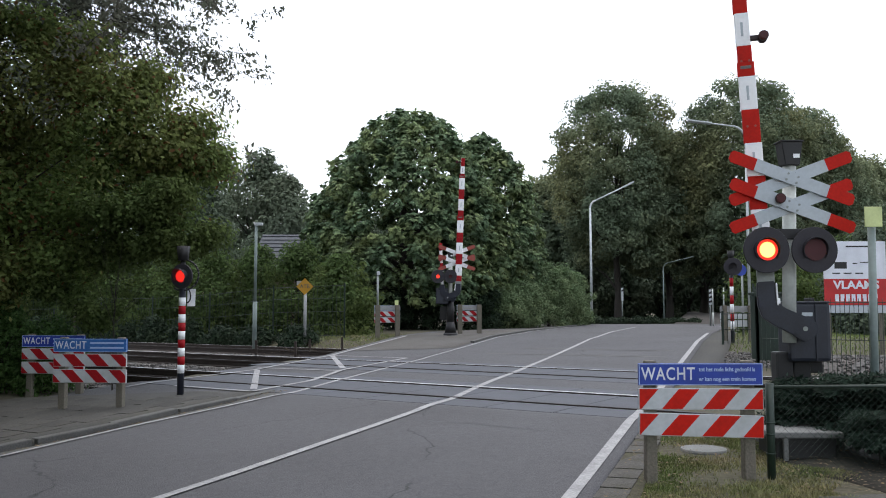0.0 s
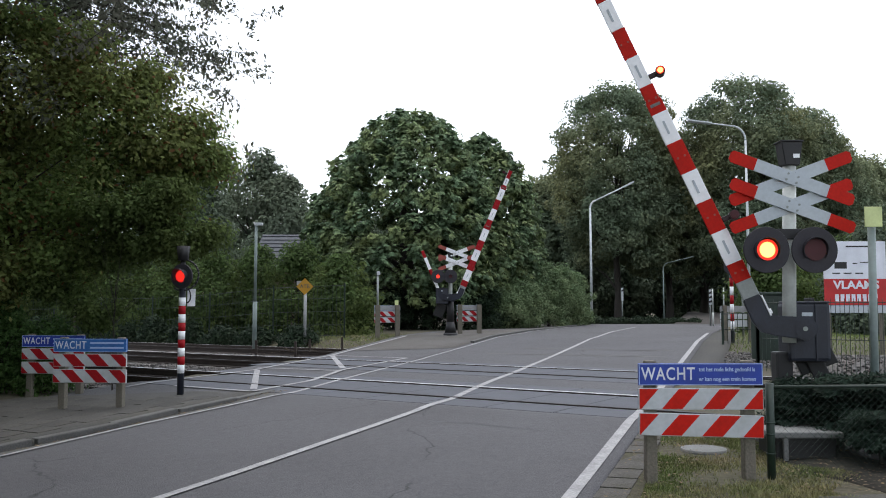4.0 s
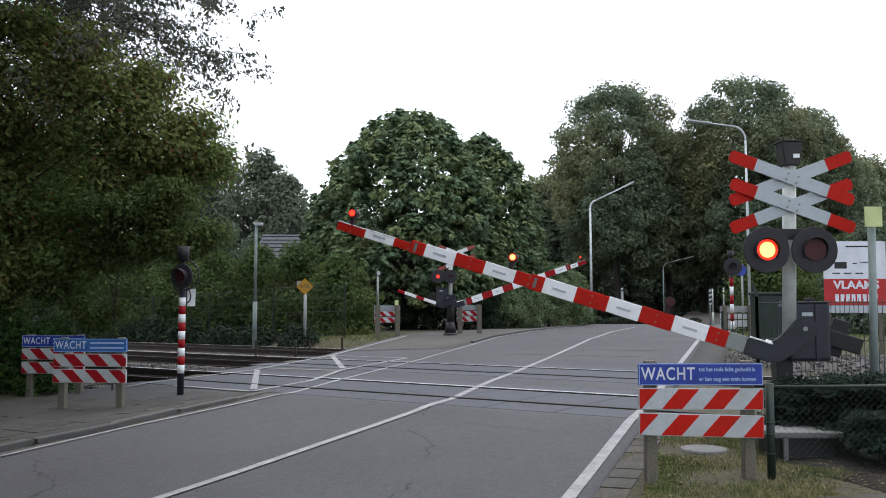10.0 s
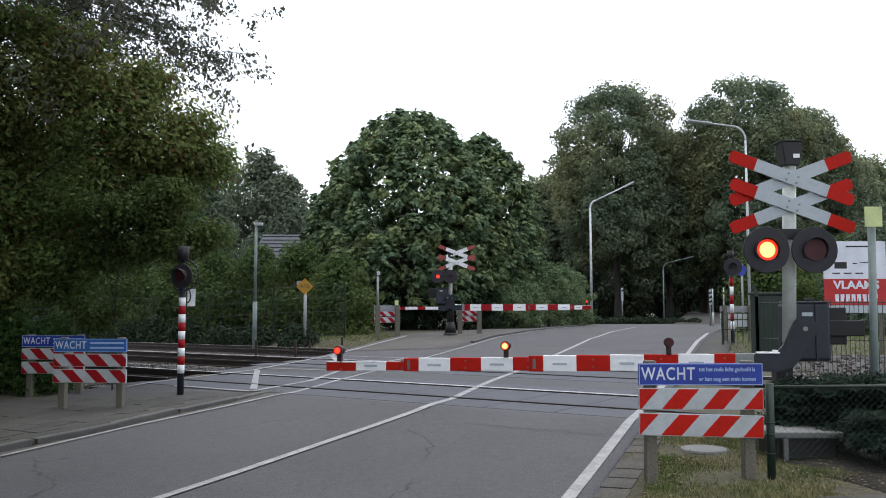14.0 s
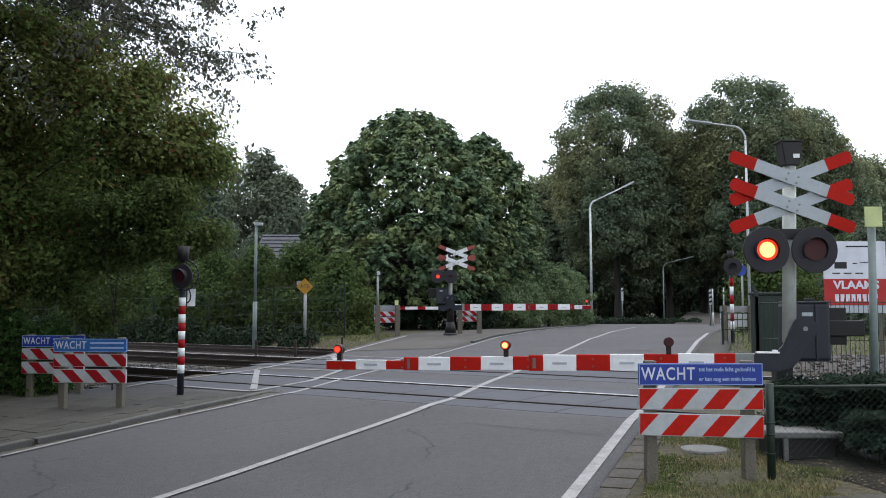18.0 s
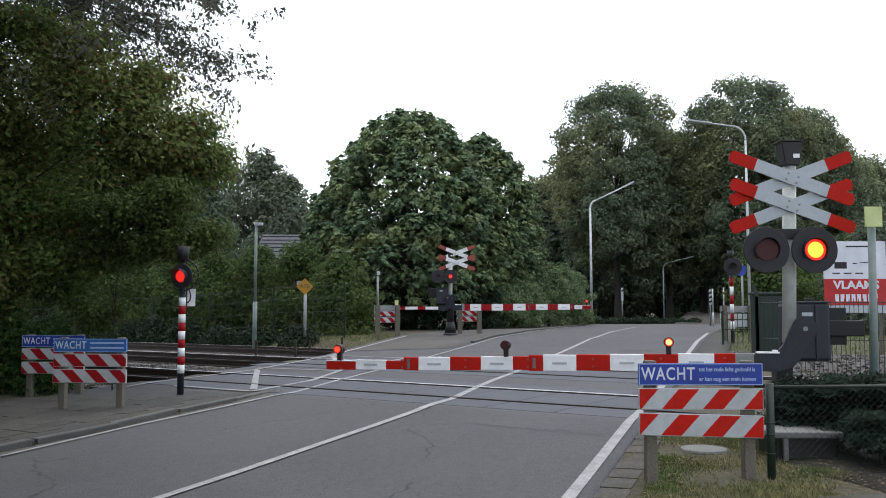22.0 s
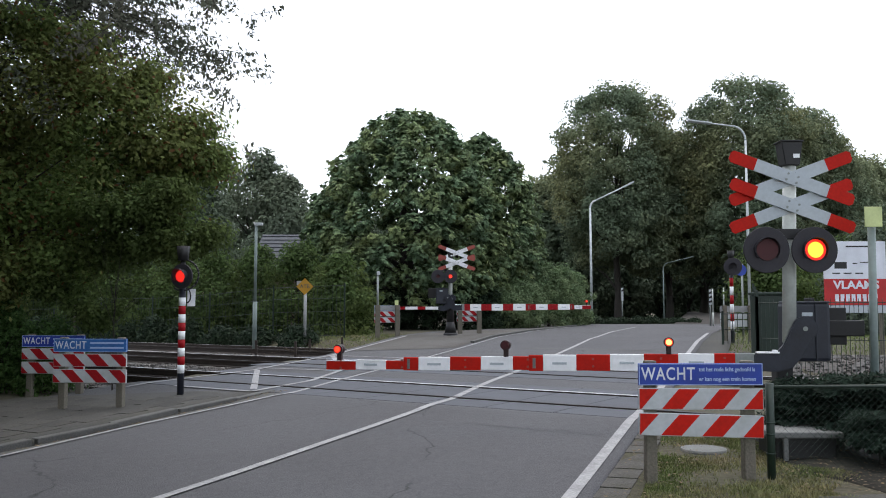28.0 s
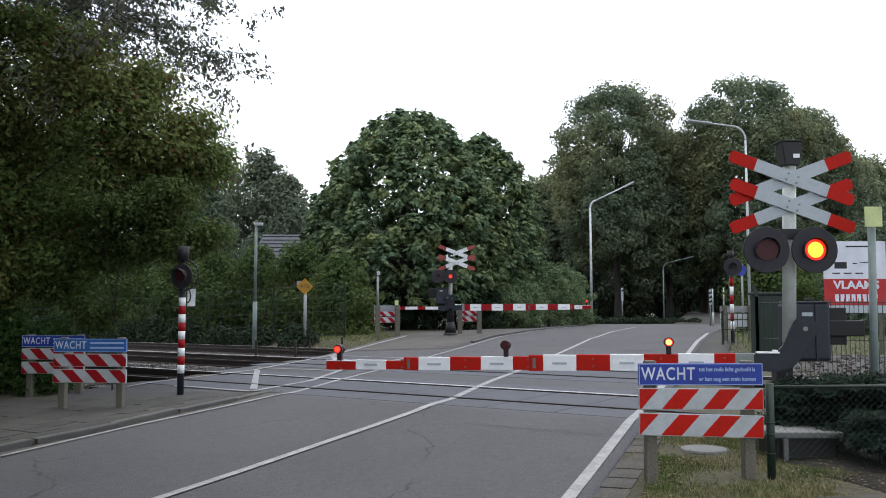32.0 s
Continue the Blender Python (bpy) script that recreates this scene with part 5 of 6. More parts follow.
# chestnuts behind the far barrier
tree((-1.55, 37.0, 0.6), [(1.3, 4.4), (2.3, 4.9), (3.9, 4.8), (5.9, 4.3), (7.3, 3.5), (8.3, 2.7), (9.1, 1.8), (9.5, 0.8)], "large dark green chestnut tree with dense hanging leaves", L["chestnut"], 11, 1000, 0.40, 24, 0.16, trunk_r=0.4, shell=0.75, rounds=6, palmate=True, width=0.6, hug=0.55)
tree((1.75, 38.6, 0.6), [(1.3, 2.6), (2.4, 3.1), (4.4, 3.1), (6.4, 2.6), (7.6, 1.9), (8.5, 1.0), (8.9, 0.4)], "dark green chestnut tree with dense leaves", L["chestnut"], 12, 480, 0.38, 24, 0.16, trunk_r=0.3, shell=0.75, rounds=6, palmate=True, width=0.6, hug=0.5)
# avenue trees
for i, (x, y, h, r, low) in enumerate(((13.6, 66, 18.6, 5.75, 4.6), (18.4, 69, 15.4, 4.6, 4.2), (23.1, 64, 18.6, 5.75, 4.8), (28.4, 67, 17.0, 5.0, 3.0), (32.8, 70, 13.8, 4.4, 2.0), (9.6, 78, 13.5, 3.6, 1.5), (38.0, 76, 14.5, 5, 2.0))):
    count, lump, per, size = (520, 0.85, 185, 0.215) if i < 4 else (260, 1.0, 110, 0.30)
    tree((x, y, 0.6), [(low, r * 0.8), (h * 0.4, r * 1.0), (h * 0.6, r * 1.0), (h * 0.76, r * 0.96), (h * 0.89, r * 0.80), (h * 0.98, r * 0.42)], "tall avenue tree with a full green and yellowing crown", L["lime_tree"], 20 + i, count, lump, per, size, trunk_r=0.3, shell=0.7, rounds=1, group="avenue trees", width=0.7, hug=0.22)
for i, (x, y) in enumerate(((12.0, 78), (14.2, 90), (17.5, 104), (20.5, 122), (24.5, 80), (27.5, 94), (31.5, 112), (36.0, 132), (27.0, 160))):
    tree((x, y, 0.6), [(3.2, 2.0), (5, 4.2), (9, 4.8), (13, 4.0), (15.5, 1.6)], "shaded avenue tree beyond the crossing", L["far"], 40 + i, 70, 1.8, 120, 0.52, trunk_r=0.4, shell=0.7, group="avenue trees", width=0.62)
for i in range(22):
    tree((8.0 + i * 1.7, 98 + (i % 4) * 9, 0.5), [(0.4, 2.4), (3.0, 2.9), (6.0, 2.6), (8.0, 1.2)], "dark undergrowth tree at the far end of the avenue", L["far"], 230 + i, 40, 1.3, 60, 0.6, trunk_r=0.2, shell=0.6, group="undergrowth of the avenue", width=0.65)
for i in range(9):
    tree((2.5 + i * 4.2, 86 + (i % 3) * 2.5, 0.5), [(0.3, 2.6), (2.5, 3.2), (5.0, 3.0), (7.5, 1.6)], "dark undergrowth tree at the far end of the avenue", L["far"], 260 + i, 60, 1.2, 110, 0.42, trunk_r=0.2, shell=0.6, group="undergrowth of the avenue", width=0.65)
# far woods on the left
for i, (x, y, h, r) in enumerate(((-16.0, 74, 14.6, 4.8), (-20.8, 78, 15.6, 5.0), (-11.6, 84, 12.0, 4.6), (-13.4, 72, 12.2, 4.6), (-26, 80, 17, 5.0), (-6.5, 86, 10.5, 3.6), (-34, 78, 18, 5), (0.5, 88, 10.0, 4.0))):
    tree((x, y, 0.4), [(0.8, r * 0.8), (h * 0.4, r), (h * 0.7, r * 0.9), (h * 0.9, r * 0.6), (h, 0.5)], "distant tree behind the house, haze put into its leaf colour", L["hazy"], 60 + i, 150, 1.1, 110, 0.38, trunk_r=0.3, shell=0.7, group="distant trees", width=0.62)
for i, (x, y, h, r) in enumerate(((-13.4, 45, 9.2, 3.3), (-17.5, 44, 10.6, 3.8), (-22.5, 44, 12.0, 4.2))):
    tree((x, y, 0.4), [(0.6, r * 0.9), (h * 0.4, r), (h * 0.7, r * 0.8), (h * 0.9, r * 0.45), (h, 0.3)], "dark green tree behind the bushes", L["far"], 80 + i, 100, 0.95, 190, 0.24, trunk_r=0.25, shell=0.7, group="trees behind the bushes", width=0.6)


# ---------------------------------------------------------------- bushes and hedges
def bush(at, h, r, mat, seed, label, lumps=40, lump=0.55, per=150, size=0.13, squash=(1.0, 1.0), group="bushes behind the fence"):
    return tree(at, [(0.15, r * 0.9), (h * 0.45, r), (h * 0.75, r * 0.8), (h * 0.95, r * 0.4)], label, mat, seed, lumps, lump, per, size, squash, 0.06, 0.55, name="bush", category="bush", group=group)


for i in range(13):
    x = -3.6 - i * 1.75
    y = 30.0 + i * 1.05 + (i % 3) * 0.5
    bush((x, y, 0.12), (3.5, 4.0, 3.8, 3.6, 4.3)[i % 5] * (0.92 if i < 1 else 1.0), 1.65, L["bush"], 100 + i, "tall green shrub with loose leafy branches", 60, 0.62, 170, 0.15)
for i, (x, y, h) in enumerate(((2.6, 35.4, 1.9), (3.3, 36.6, 2.5), (4.0, 38.0, 2.9), (4.9, 39.6, 3.1), (5.8, 41.2, 3.1), (6.6, 43.0, 2.8))):
    bush((x, y, 0.65), h, 1.3, L["conifer"], 130 + i, "green clipped conifer hedge", 70, 0.38, 190, 0.10, group="hedge beyond the crossing")
# Low bushes in dark leaves, added to draw the dark line closing the road.
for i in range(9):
    bush((7.6 + i * 0.82, 47.2 + (i % 2) * 0.5 + (0.8 if i > 5 else 0), 0.7), (0.25, 0.38, 0.3)[i % 3] * (0.7 if i > 5 else 1), 0.7, L["dark"], 310 + i, "low dark bushes added for the dark line where the road ends", 26, 0.24, 90, 0.10, group="weeds at the end of the road")
for i, (x, y, h, r) in enumerate(((11.5, 30, 3.6, 1.8), (14.2, 28, 3.8, 2.0), (17.0, 26.5, 3.6, 2.0), (19.5, 30, 4.2, 2.4), (16.5, 36, 4.6, 2.4), (23, 32, 4.5, 2.6))):
    bush((x, y, 0.4), h, r, L["far"] if i % 2 else L["bush"], 140 + i, "dense green shrub behind the fence", 50, 0.7, 170, 0.17)
# Dark bushes added here; their leaf colour gives the shade below the chestnut.
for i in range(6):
    bush((-4.6 + i * 1.3, 34.2 + (i % 2) * 0.5, 0.5), 1.9, 1.0, L["dark"], 170 + i, "dark bushes added for the shade below the chestnut tree", 40, 0.35, 140, 0.10, group="undergrowth below the chestnut")
for i, (x, y, h, r) in enumerate(((-6.0, 13.0, 1.15, 0.75), (-6.9, 13.2, 1.45, 0.85), (-7.8, 13.4, 1.65, 0.95), (-8.8, 13.6, 1.75, 1.0), (-8.6, 15.6, 1.8, 1.2), (-11.5, 16.0, 2.2, 1.5))):
    bush((x, y, 0.15), h, r, L["hedge"], 150 + i, "shaded green hedge beside the sidewalk", 60, 0.28, 150, 0.065, group="hedge beside the sidewalk")
def hanging_shrub(at, height, reach, seed, label):
    """An evergreen shrub of flat drooping branches on a dark stem."""
    rng = np.random.default_rng(seed)
    t = thing("bush", at, label, "bush", "hedge behind the fence")
    segs = [(Vector((0, 0, -0.05)), Vector((rng.normal(0, 0.03), 0, height * 0.95)), 0.028, 0.008)]
    spots, ways = [], []
    for k in range(34):
        z0 = height * rng.uniform(0.36, 1.0)
        turn = rng.uniform(0, 6.28)
        ln = reach * rng.uniform(0.55, 1.05) * (1.12 - 0.45 * z0 / height)
        p = Vector((0, 0, z0))
        d = Vector((math.cos(turn), math.sin(turn) * 0.75, rng.uniform(-0.02, 0.16)))
        for i in range(7):
            q = p + d * ln / 7
            d = (d + Vector((rng.normal(0, 0.07), rng.normal(0, 0.07), -0.055))).normalized()
            segs.append((p, q, 0.005 * (1 - i / 9), 0.005 * (1 - (i + 1) / 9)))
            for _ in range(44):
                w = 0.075 * (1 - i / 12)
                spots.append(p.lerp(q, rng.uniform()) + Vector((rng.normal(0, w), rng.normal(0, w), rng.normal(0, 0.014) - 0.01)))
                ways.append((d.x, d.y, 0.9))
            p = q
    tagged(sticks("branch", segs, M["bark"], t), kind="stuff")
    leaves("foliage", t, L["evergreen"], np.array(spots), np.array(ways), 0.05, seed + 1, width=0.32, droop=0.2)
    return t


for i, (x, y, h, r) in enumerate(((3.42, 7.35, 0.70, 0.55), (3.70, 7.0, 0.72, 0.52), (4.0, 6.92, 0.72, 0.58), (4.3, 7.1, 0.75, 0.55), (4.65, 6.95, 0.73, 0.58), (5.05, 7.1, 0.74, 0.55), (3.95, 7.95, 0.62, 0.5), (4.5, 7.9, 0.62, 0.5), (5.1, 7.8, 0.66, 0.55), (3.45, 6.78, 0.46, 0.32), (3.75, 6.62, 0.5, 0.36), (4.15, 6.5, 0.52, 0.45), (3.55, 7.7, 0.5, 0.4), (3.85, 7.5, 0.70, 0.58), (4.35, 7.55, 0.70, 0.55), (3.12, 7.62, 0.66, 0.42), (4.02, 6.74, 0.44, 0.40), (4.5, 6.75, 0.5, 0.45))):
    hanging_shrub((x, y, 0.24), h, r, 160 + i, "low dark evergreen hedge with hanging branches")


# ---------------------------------------------------------------- near tree on the left and its overhanging branches
bough_tree((-8.3, 13.6, 0.1), [(3.6, -0.3, 3.8, 1.25, 0.9, 0.95, 36), (2.9, -0.2, 4.45, 1.35, 0.9, 1.15, 44), (0.9, 0.3, 3.8, 1.3, 1.0, 0.7, 50), (0.8, 1.6, 3.8, 1.8, 0.8, 1.6, 60), (1.5, 0.0, 4.9, 1.6, 1.0, 1.3, 62), (-0.5, 0.2, 4.9, 1.8, 1.2, 1.5, 40), (0.3, 0.2, 6.2, 1.4, 1.0, 1.0, 34),
                               (2.1, 0.2, 5.7, 1.0, 0.8, 0.7, 22), (4.3, -0.1, 4.35, 0.6, 0.6, 0.45, 13), (4.6, -0.2, 3.75, 0.6, 0.6, 0.4, 12), (3.5, 0.1, 5.15, 0.6, 0.6, 0.5, 14), (1.4, 0.3, 6.2, 0.8, 0.7, 0.6, 13),
                               (2.7, -0.3, 3.1, 1.3, 0.9, 0.9, 26), (1.0, -0.4, 2.9, 1.4, 0.9, 1.0, 62), (3.9, -0.2, 3.05, 0.95, 0.8, 0.6, 18), (-0.8, -0.2, 2.6, 1.5, 1.0, 1.2, 50),
                               (1.1, -0.5, 1.95, 1.3, 0.9, 0.75, 60), (2.5, -0.4, 2.2, 0.8, 0.7, 0.5, 14), (-0.2, -0.4, 1.6, 1.4, 1.0, 0.9, 56), (0.6, 0.9, 2.6, 1.6, 0.9, 1.3, 60)],
           "large shaded tree with dense olive-green leaves", L["near"], 201, 150, 0.090, 0.56, 0.11, 5.0, shell=0.2)
# Low boughs set apart from the near tree; brighter leaf colour stands for light.
bough_tree((-4.85, 12.55, 0.2), [(0.6, 0.3, 2.3, 0.95, 0.55, 0.38, 26), (1.3, 0.35, 2.45, 0.5, 0.4, 0.22, 9), (-0.2, 0.4, 2.15, 0.8, 0.55, 0.42, 22), (0.25, 0.5, 2.75, 0.7, 0.5, 0.3, 14), (-1.05, 0.4, 1.75, 0.7, 0.5, 0.4, 16), (0.1, 0.0, 2.8, 0.9, 0.5, 0.4, 20), (0.8, 0.0, 3.05, 0.6, 0.4, 0.35, 12), (-0.3, 0.3, 1.3, 0.7, 0.4, 0.55, 14)],
           "low spreading boughs beside the tracks, light put into their bright green leaves", L["bush"], 202, 130, 0.075, 0.30, 0.014, 1.7, shell=0.2)
# Dense trees added left of the view to keep skylight off the sidewalk.
for i, (x, y, low, h, r) in enumerate(((-13.2, 14.6, 0.8, 11.0, 5.0), (-11.2, 9.0, 0.6, 9.5, 3.4), (-9.8, 4.2, 0.6, 9.0, 3.2), (-9.5, -1.5, 0.6, 9.5, 3.4))):
    tree((x, y, 0.1), [(low, r * 0.8), (h * 0.3, r), (h * 0.6, r), (h * 0.82, r * 0.8), (h, r * 0.35)], "dense tree added beside the view to shade the sidewalk", L["near"], 203 + 20 * i, 120, 0.95, 150, 0.32, trunk_r=0.3, shell=0.4, width=0.65, group="trees along the sidewalk")


def open_tree():
    """A tree with thin spreading branches, each set with single leaves."""
    rng = np.random.default_rng(77)
    grow = 1.43
    t = thing("tree", (-10.6, 16.0, -0.45), "tall tree with thin open branches and small leaves", "tree")
    bm = bmesh.new()
    rod(bm, (0, 0, 0), (0.2 * grow, 0, 5.0 * grow), 0.2, 0.13, 10)
    rod(bm, (0.2 * grow, 0, 5.0 * grow), (0.5 * grow, 0.1, 9.5 * grow), 0.13, 0.03, 8)
    spots, ways, segs = [], [], []
    for k in range(210):
        z0 = rng.uniform(4.35, 7.8)
        a = Vector((0.2 + 0.04 * z0, 0, z0))
        turn = rng.uniform(-0.9, 0.9) if k < 170 else rng.uniform(1.0, 5.2)
        ln = rng.uniform(2.5, 4.55)
        d = Vector((math.cos(turn), math.sin(turn), rng.uniform(-0.12, 0.35))).normalized()
        pts = [a]
        for i in range(7):
            d = (d + Vector(rng.normal(0, 0.13, 3)) + Vector((0, 0, -0.02))).normalized()
            pts.append(pts[-1] + d * ln / 7)
        for i in range(7):
            segs.append((pts[i], pts[i + 1], 0.018 * (1 - i / 8), 0.018 * (1 - (i + 1) / 8)))
        for i in range(3, 8):
            for _ in range(2):
                tw = (d + Vector(rng.normal(0, 0.75, 3))).normalized()
                e = pts[i] + tw * rng.uniform(0.25, 0.6)
                segs.append((pts[i], e, 0.006, 0.003))
                for q in rng.uniform(0.1, 1.05, 26):
                    spots.append(pts[i].lerp(e, q) + Vector(rng.normal(0, 0.05, 3)))
                    ways.append(tw)
    part("trunk", bm, M["bark"], t)
    segs = [(a * grow, b * grow, r, q) for a, b, r, q in segs]
    tagged(sticks("limb", segs, M["bark"], t), kind="stuff")
    leaves("crown", t, L["twig"], np.array(spots) * grow, np.array(ways), 0.118, 78, width=0.5, droop=0.6)
    return t


swaying = open_tree()
# Unseen crown, added above the view to darken sidewalk and road.
tree((-5.8, 3.0, 0.1), [(5.4, 3.9), (6.8, 5.2), (8.4, 5.6), (10.2, 4.6), (11.6, 1.6)], "unseen tree added overhead to shade the sidewalk", L["near"], 205, 240, 0.9, 220, 0.30, trunk_r=0.25, shell=0.4, width=0.6)


# ---------------------------------------------------------------- grass on the verges
def grass(name, label, n, inside, x0, x1, y0, y1, seed, h=0.06, mat="grass", zf=None):
    rng = np.random.default_rng(seed)
    x, y = rng.uniform(x0, x1, n), rng.uniform(y0, y1, n)
    ok = inside(x, y)
    x, y = x[ok], y[ok]
    z = (zf or bed)(x, y)
    n = len(x)
    a = rng.uniform(0, 6.28, n)
    hh = h * rng.uniform(0.4, 1.4, n)
    w = hh * 0.10 + 0.0015
    lean = rng.normal(0, 0.5, (n, 2)) * hh[:, None]
    v = np.stack([np.stack([x - np.cos(a) * w, y - np.sin(a) * w, z - 0.005], 1), np.stack([x + np.cos(a) * w, y + np.sin(a) * w, z - 0.005], 1), np.stack([x + lean[:, 0], y + lean[:, 1], z + hh], 1)], 1)
    f = np.arange(n * 3).reshape(-1, 3)
    return tagged(raw(name, v.reshape(-1, 3), f, M[mat]), label, "grass", kind="stuff")


grass("grass_verge", "patchy green and straw-coloured grass round the board", 120000, lambda x, y: (x > xr(y) + 0.36) & (np.sin(x * 5.1 + 1.3 * np.sin(y * 4.3)) + np.sin(y * 6.7 + x * 2.1) + np.random.default_rng(9).normal(0, 0.8, x.shape) > -0.2) & (x < 2.95 + 0.2 * np.sin(y * 7)) & (((x - 2.28) ** 2 + (y - 7.52) ** 2 > 0.05)), 0.9, 3.6, 5.9, 9.2, 301, 0.024)
grass("grass_far", "dry grass beside the tracks", 16000, lambda x, y: (x < path_left(y) - 0.1) & (x > path_left(y) - 3.2), -8, 0.5, 23.5, 29, 302, 0.06)
grass("lawn_right", "pale green grass beyond the fence", 70000, lambda x, y: (x > xr(y) + 0.9) & (across(x, y) > 19.9), 6, 24, 11.0, 32, 303, 0.06, "lawn")


# Low bushes with near-black leaves, added to darken the pale soil strip.
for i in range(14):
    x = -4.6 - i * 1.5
    bush((x, (20.3 - 0.545 * x) / 0.8384, 0.1), 1.05 if i > 2 else 0.8, 0.85, L["dark"], 170 + i, "low dark bushes added for the dark band along the fence", 34, 0.35, 130, 0.11, group="undergrowth along the fence")

footpath = tagged(strip("footpath", lambda y: 2.35 + (y - 5.0) * 0.25, lambda y: 7.0, np.linspace(4.4, 5.95, 14), -0.004, M["paving"], 14, skirt=0.05), "dark worn footpath before the fence", "path", kind="structure")


# Soil sheet darkened to give the shade below the hedge.
hedge_bed = tagged(strip("hedge_bed", lambda y: np.interp(y, [5.98, 6.3, 6.7, 7.9], [3.1, 3.0, 2.75, 2.7]), lambda y: 7.0, np.linspace(5.98, 7.9, 18), 0.006, M["woodfloor"], 12, height=bed, skirt=0.03), "dark soil under the hedge, with its shade in the colour", "soil", kind="structure")


def litter(name, label, n, line, y0, y1, spread, seed, lift):
    """Small dry leaves lying along a line."""
    rng = np.random.default_rng(seed)
    y = rng.uniform(y0, y1, n)
    x = line(y) + np.abs(rng.normal(0, spread, n)) * np.sign(spread)
    c = np.stack([x, y, level(x, y) + lift], 1)
    up = np.tile([[0.0, 0.0, 3.0]], (n, 1))
    ob = leaves(name, None, M["litter"], c, up, 0.032, seed)
    return tagged(ob, label, "leaf litter", kind="stuff")


M["litter"] = material("dry_leaves", (0.11, 0.075, 0.04), 0.9, vary=0.2, scale=4, fine=20, bump=0.0, second=(0.16, 0.12, 0.06), amount=0.8, island=0.5)
litter("leaf_litter", "dry brown leaves in the gutter", 700, lambda y: kerb_line(y) + 0.08, 6.0, 12.0, 0.10, 401, 0.022)
litter("leaf_litter_verge", "dry brown leaves on the verge", 900, lambda y: xr(y) + 0.2, 5.0, 9.0, 0.75, 402, 0.012)
litter("leaf_litter_hedge", "brown leaves and needles under the hedge", 900, lambda y: 2.6 + 0 * y, 6.0, 7.6, 1.1, 404, 0.0)
litter("leaf_litter_tracks", "dry leaves beside the far path", 900, lambda y: path_left(y) - 2.0, 22.5, 28.0, 0.9, 403, 0.012)

# ---------------------------------------------------------------- tiles of the sidewalk
bm = bmesh.new()
box(bm, (0, 0, 0), (0.292, 0.292, 0.04), 0.006)
tile_mesh = bpy.data.meshes.new("paving_tile")
bm.to_mesh(tile_mesh)
bm.free()
tile_mesh.materials.append(M["paving"])
rng = random.Random(17)
start, way = Vector((-5.75, 6.6)), Vector((2.78, 5.15)).normalized()
turn = math.degrees(math.atan2(way.y, way.x))
for i in range(19):
    for j in range(13):
        p = start + way * (0.3 * i) + Vector((-way.y, way.x)) * (0.3 * j + (0.15 if i % 2 else 0.0))
        edge = float(kerb_line(p.y)) - 0.22
        if p.x > edge or p.x < edge - 3.4 or p.y > 11.7:
            continue
        lift = float(np.interp(p.y, [9.8, 11.9], [0.06, 0.014]))
        dz = float(level(p.x + way.x * 0.15, p.y + way.y * 0.15) - level(p.x - way.x * 0.15, p.y - way.y * 0.15))
        ob = new("paving_tile", tile_mesh)
        ob.parent = pavement
        ob.matrix_basis = Matrix.Translation((p.x, p.y, float(level(p.x, p.y)) + lift - 0.012 + rng.uniform(-0.003, 0.003))) @ Matrix.Rotation(radians(turn), 4, "Z") @ Matrix.Rotation(-math.atan2(dz, 0.3), 4, "Y") @ pose(0, 0, 0, rng.uniform(-0.6, 0.6), rng.uniform(-0.6, 0.6), rng.uniform(-0.8, 0.8))

# ---------------------------------------------------------------- slabs of the verge
bm = bmesh.new()
box(bm, (0, 0, 0), (0.23, 0.285, 0.05), 0.003)
slab_mesh = bpy.data.meshes.new("slab")
bm.to_mesh(slab_mesh)
bm.free()
slab_mesh.materials.append(M["vergeslab"])
rng = random.Random(31)
for i in range(24):
    for col in range(1):
        y = 3.2 + i * 0.27
        x = float(xr(y)) + 0.29
        ob = new("slab", slab_mesh)
        ob.parent = verge
        ob.matrix_basis = pose(x + rng.uniform(-0.01, 0.01), y, float(level(x, y)) - 0.016 + rng.uniform(-0.005, 0.003), 2.6 + rng.uniform(-0.6, 0.6), rng.uniform(-0.7, 0.7) - 1.6, -21 + rng.uniform(-1, 1))

# ---------------------------------------------------------------- kerbs
kerb_run("kerb", "grey concrete kerb stones along the sidewalk", kerb_line, 2.2, 11.2, 0.95, lambda y: float(np.interp(y, [9.8, 11.9], [0.068, 0.018])))
kerb_run("kerb_far", "grey concrete kerb stones beyond the tracks", lambda y: xl(y) - 0.22, 24.0, 43.5, 0.95, 0.075)


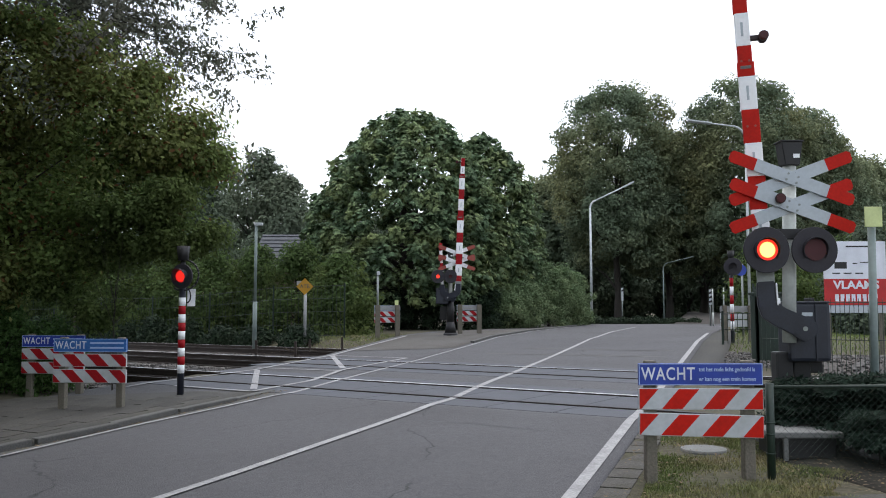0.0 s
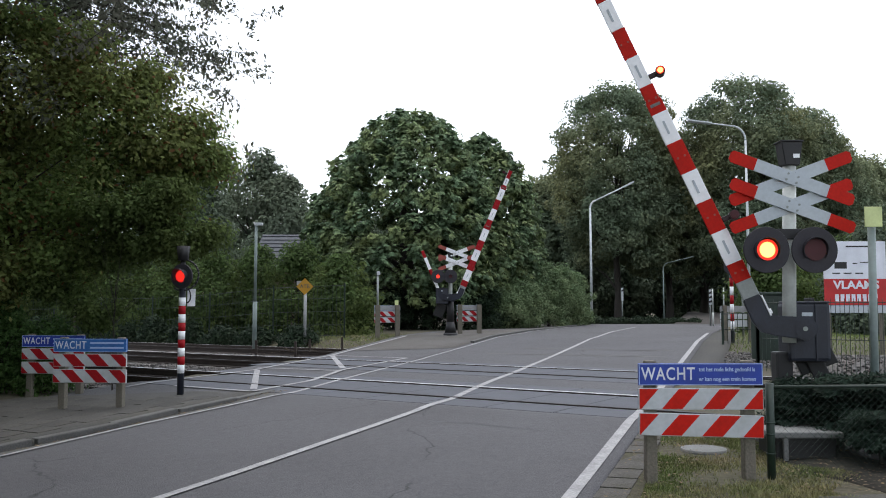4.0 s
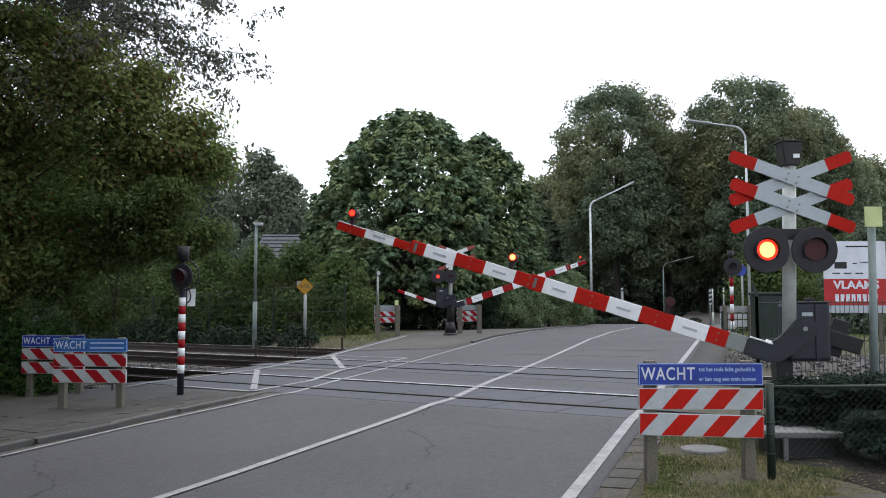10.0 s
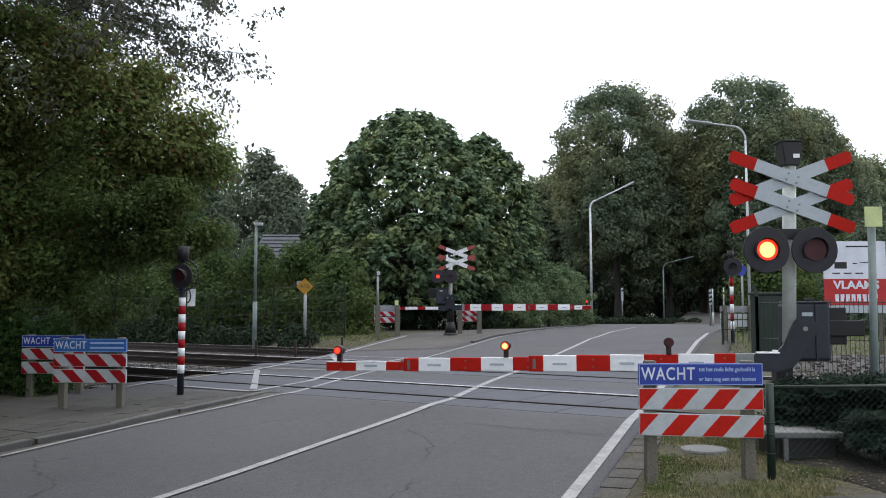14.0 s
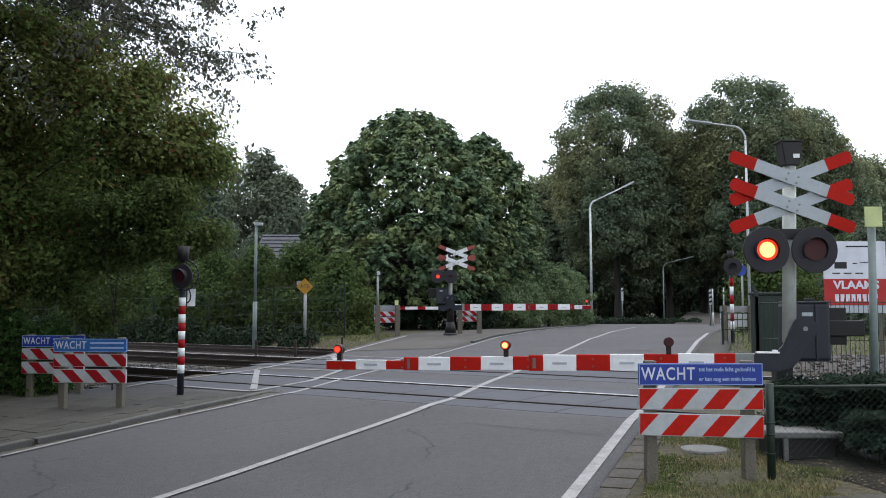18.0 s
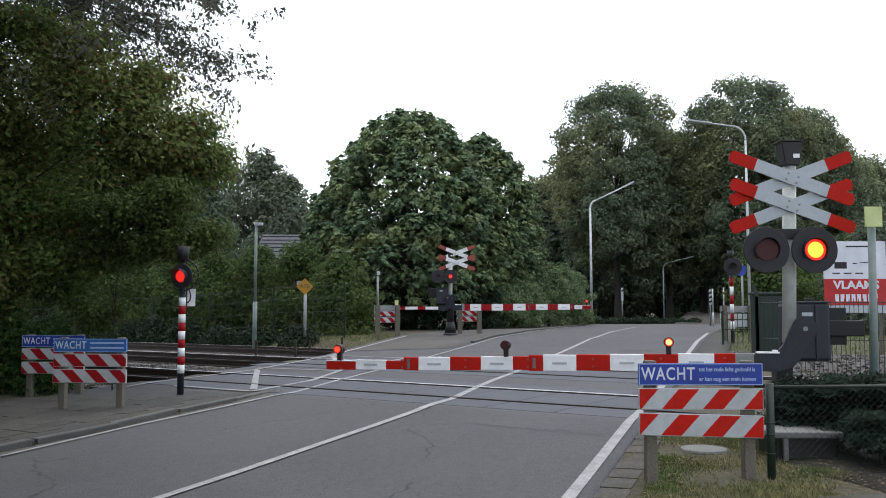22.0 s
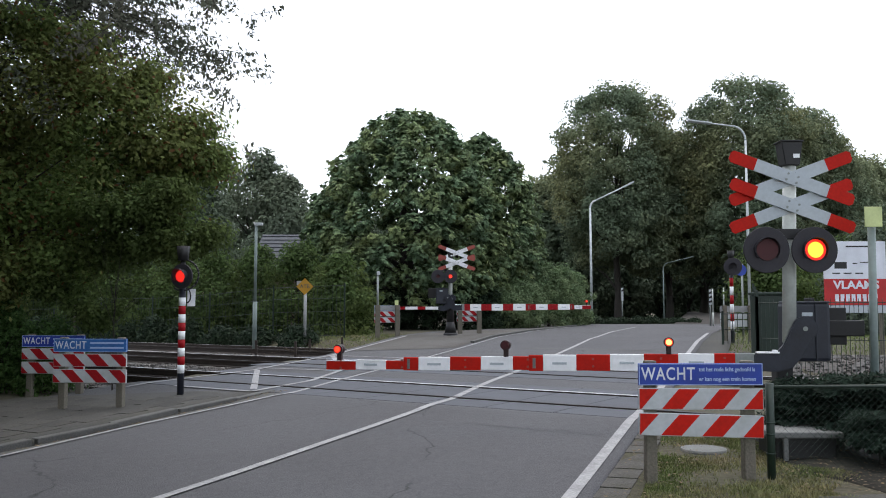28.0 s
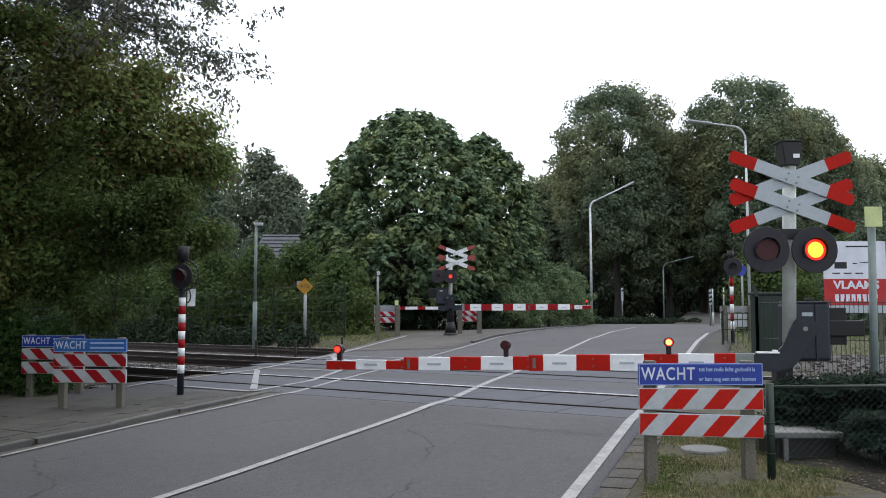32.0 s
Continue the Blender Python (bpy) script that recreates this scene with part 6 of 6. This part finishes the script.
# ---------------------------------------------------------------- what moves
ANGLES = ((0.0, 87.5), (1.6, 87.5), (2.0, 86.5), (2.5, 81.8), (3.0, 74.6), (3.5, 70.9), (4.5, 62.2), (5.5, 53.6), (6.0, 49.7), (6.5, 45.9), (7.0, 41.8), (7.5, 37.8), (8.0, 33.7), (8.5, 29.8), (9.0, 25.7), (9.5, 21.9), (10.0, 18.0),
          (10.5, 14.1), (11.0, 10.3), (11.5, 6.9), (12.0, 3.9), (12.5, 1.1), (12.8, 0.0), (13.0, -0.15), (13.5, 0.45), (14.0, -0.15), (14.5, 0.1), (15.0, 0.0), (32.0, 0.0))
PHASES = {"A": (0.657, -0.01, 0.44, 0.0), "B": (0.657, -0.01 + 0.44 * 0.657, 0.56, 0.0), "C": (0.6465, -0.02, 0.41, 0.0)}


def motions():
    still = swaying.matrix_basis.copy()
    gusts = random.Random(4)
    walk(swaying, [(0.0, still)] + [(0.8 * k, still @ pose(0, 0, 0, gusts.uniform(-0.16, 0.16), gusts.uniform(-0.16, 0.16), gusts.uniform(-0.2, 0.2))) for k in range(1, 40)] + [(32.0, still)])
    for boom, sgn in ((near_boom, 1), (far_boom, -1), (path_boom, 1)):
        base = boom.matrix_basis.copy()
        walk(boom, [(t, base @ Matrix.Rotation(radians(sgn * a), 4, "Y")) for t, a in ANGLES])
    step = 1 / FPS
    for ob, base, phase in LENS_ROWS:
        if phase == "T":
            spans = [(6.6, 40.0)]
        else:
            period, start, duty, _ = PHASES[phase]
            spans = [(start + k * period, start + (k + duty) * period) for k in range(-1, 50)]
            if ob.parent in (near_boom, far_boom):
                spans = [s for s in spans if s[0] > 2.8]
        lit, dark = base @ Matrix.Rotation(radians(2), 4, "Z"), base @ Matrix.Rotation(radians(178), 4, "Z")
        half = base @ Matrix.Rotation(radians(90), 4, "Z")
        rows = [(0.0, lit if any(a <= 0.001 < b for a, b in spans) else dark)]
        for a, b in spans:
            for t, first, last in ((a, dark, lit), (b, lit, dark)):
                e = round(t * FPS)
                if e % 3 == 0:
                    e += -1 if t * FPS <= e else 1
                if 2 < e < 959:
                    rows += [((e - 1) * step, first), (e * step, half), ((e + 1) * step, last)]
        rows.append((32.0, rows[-1][1]))
        walk(ob, rows)


motions()
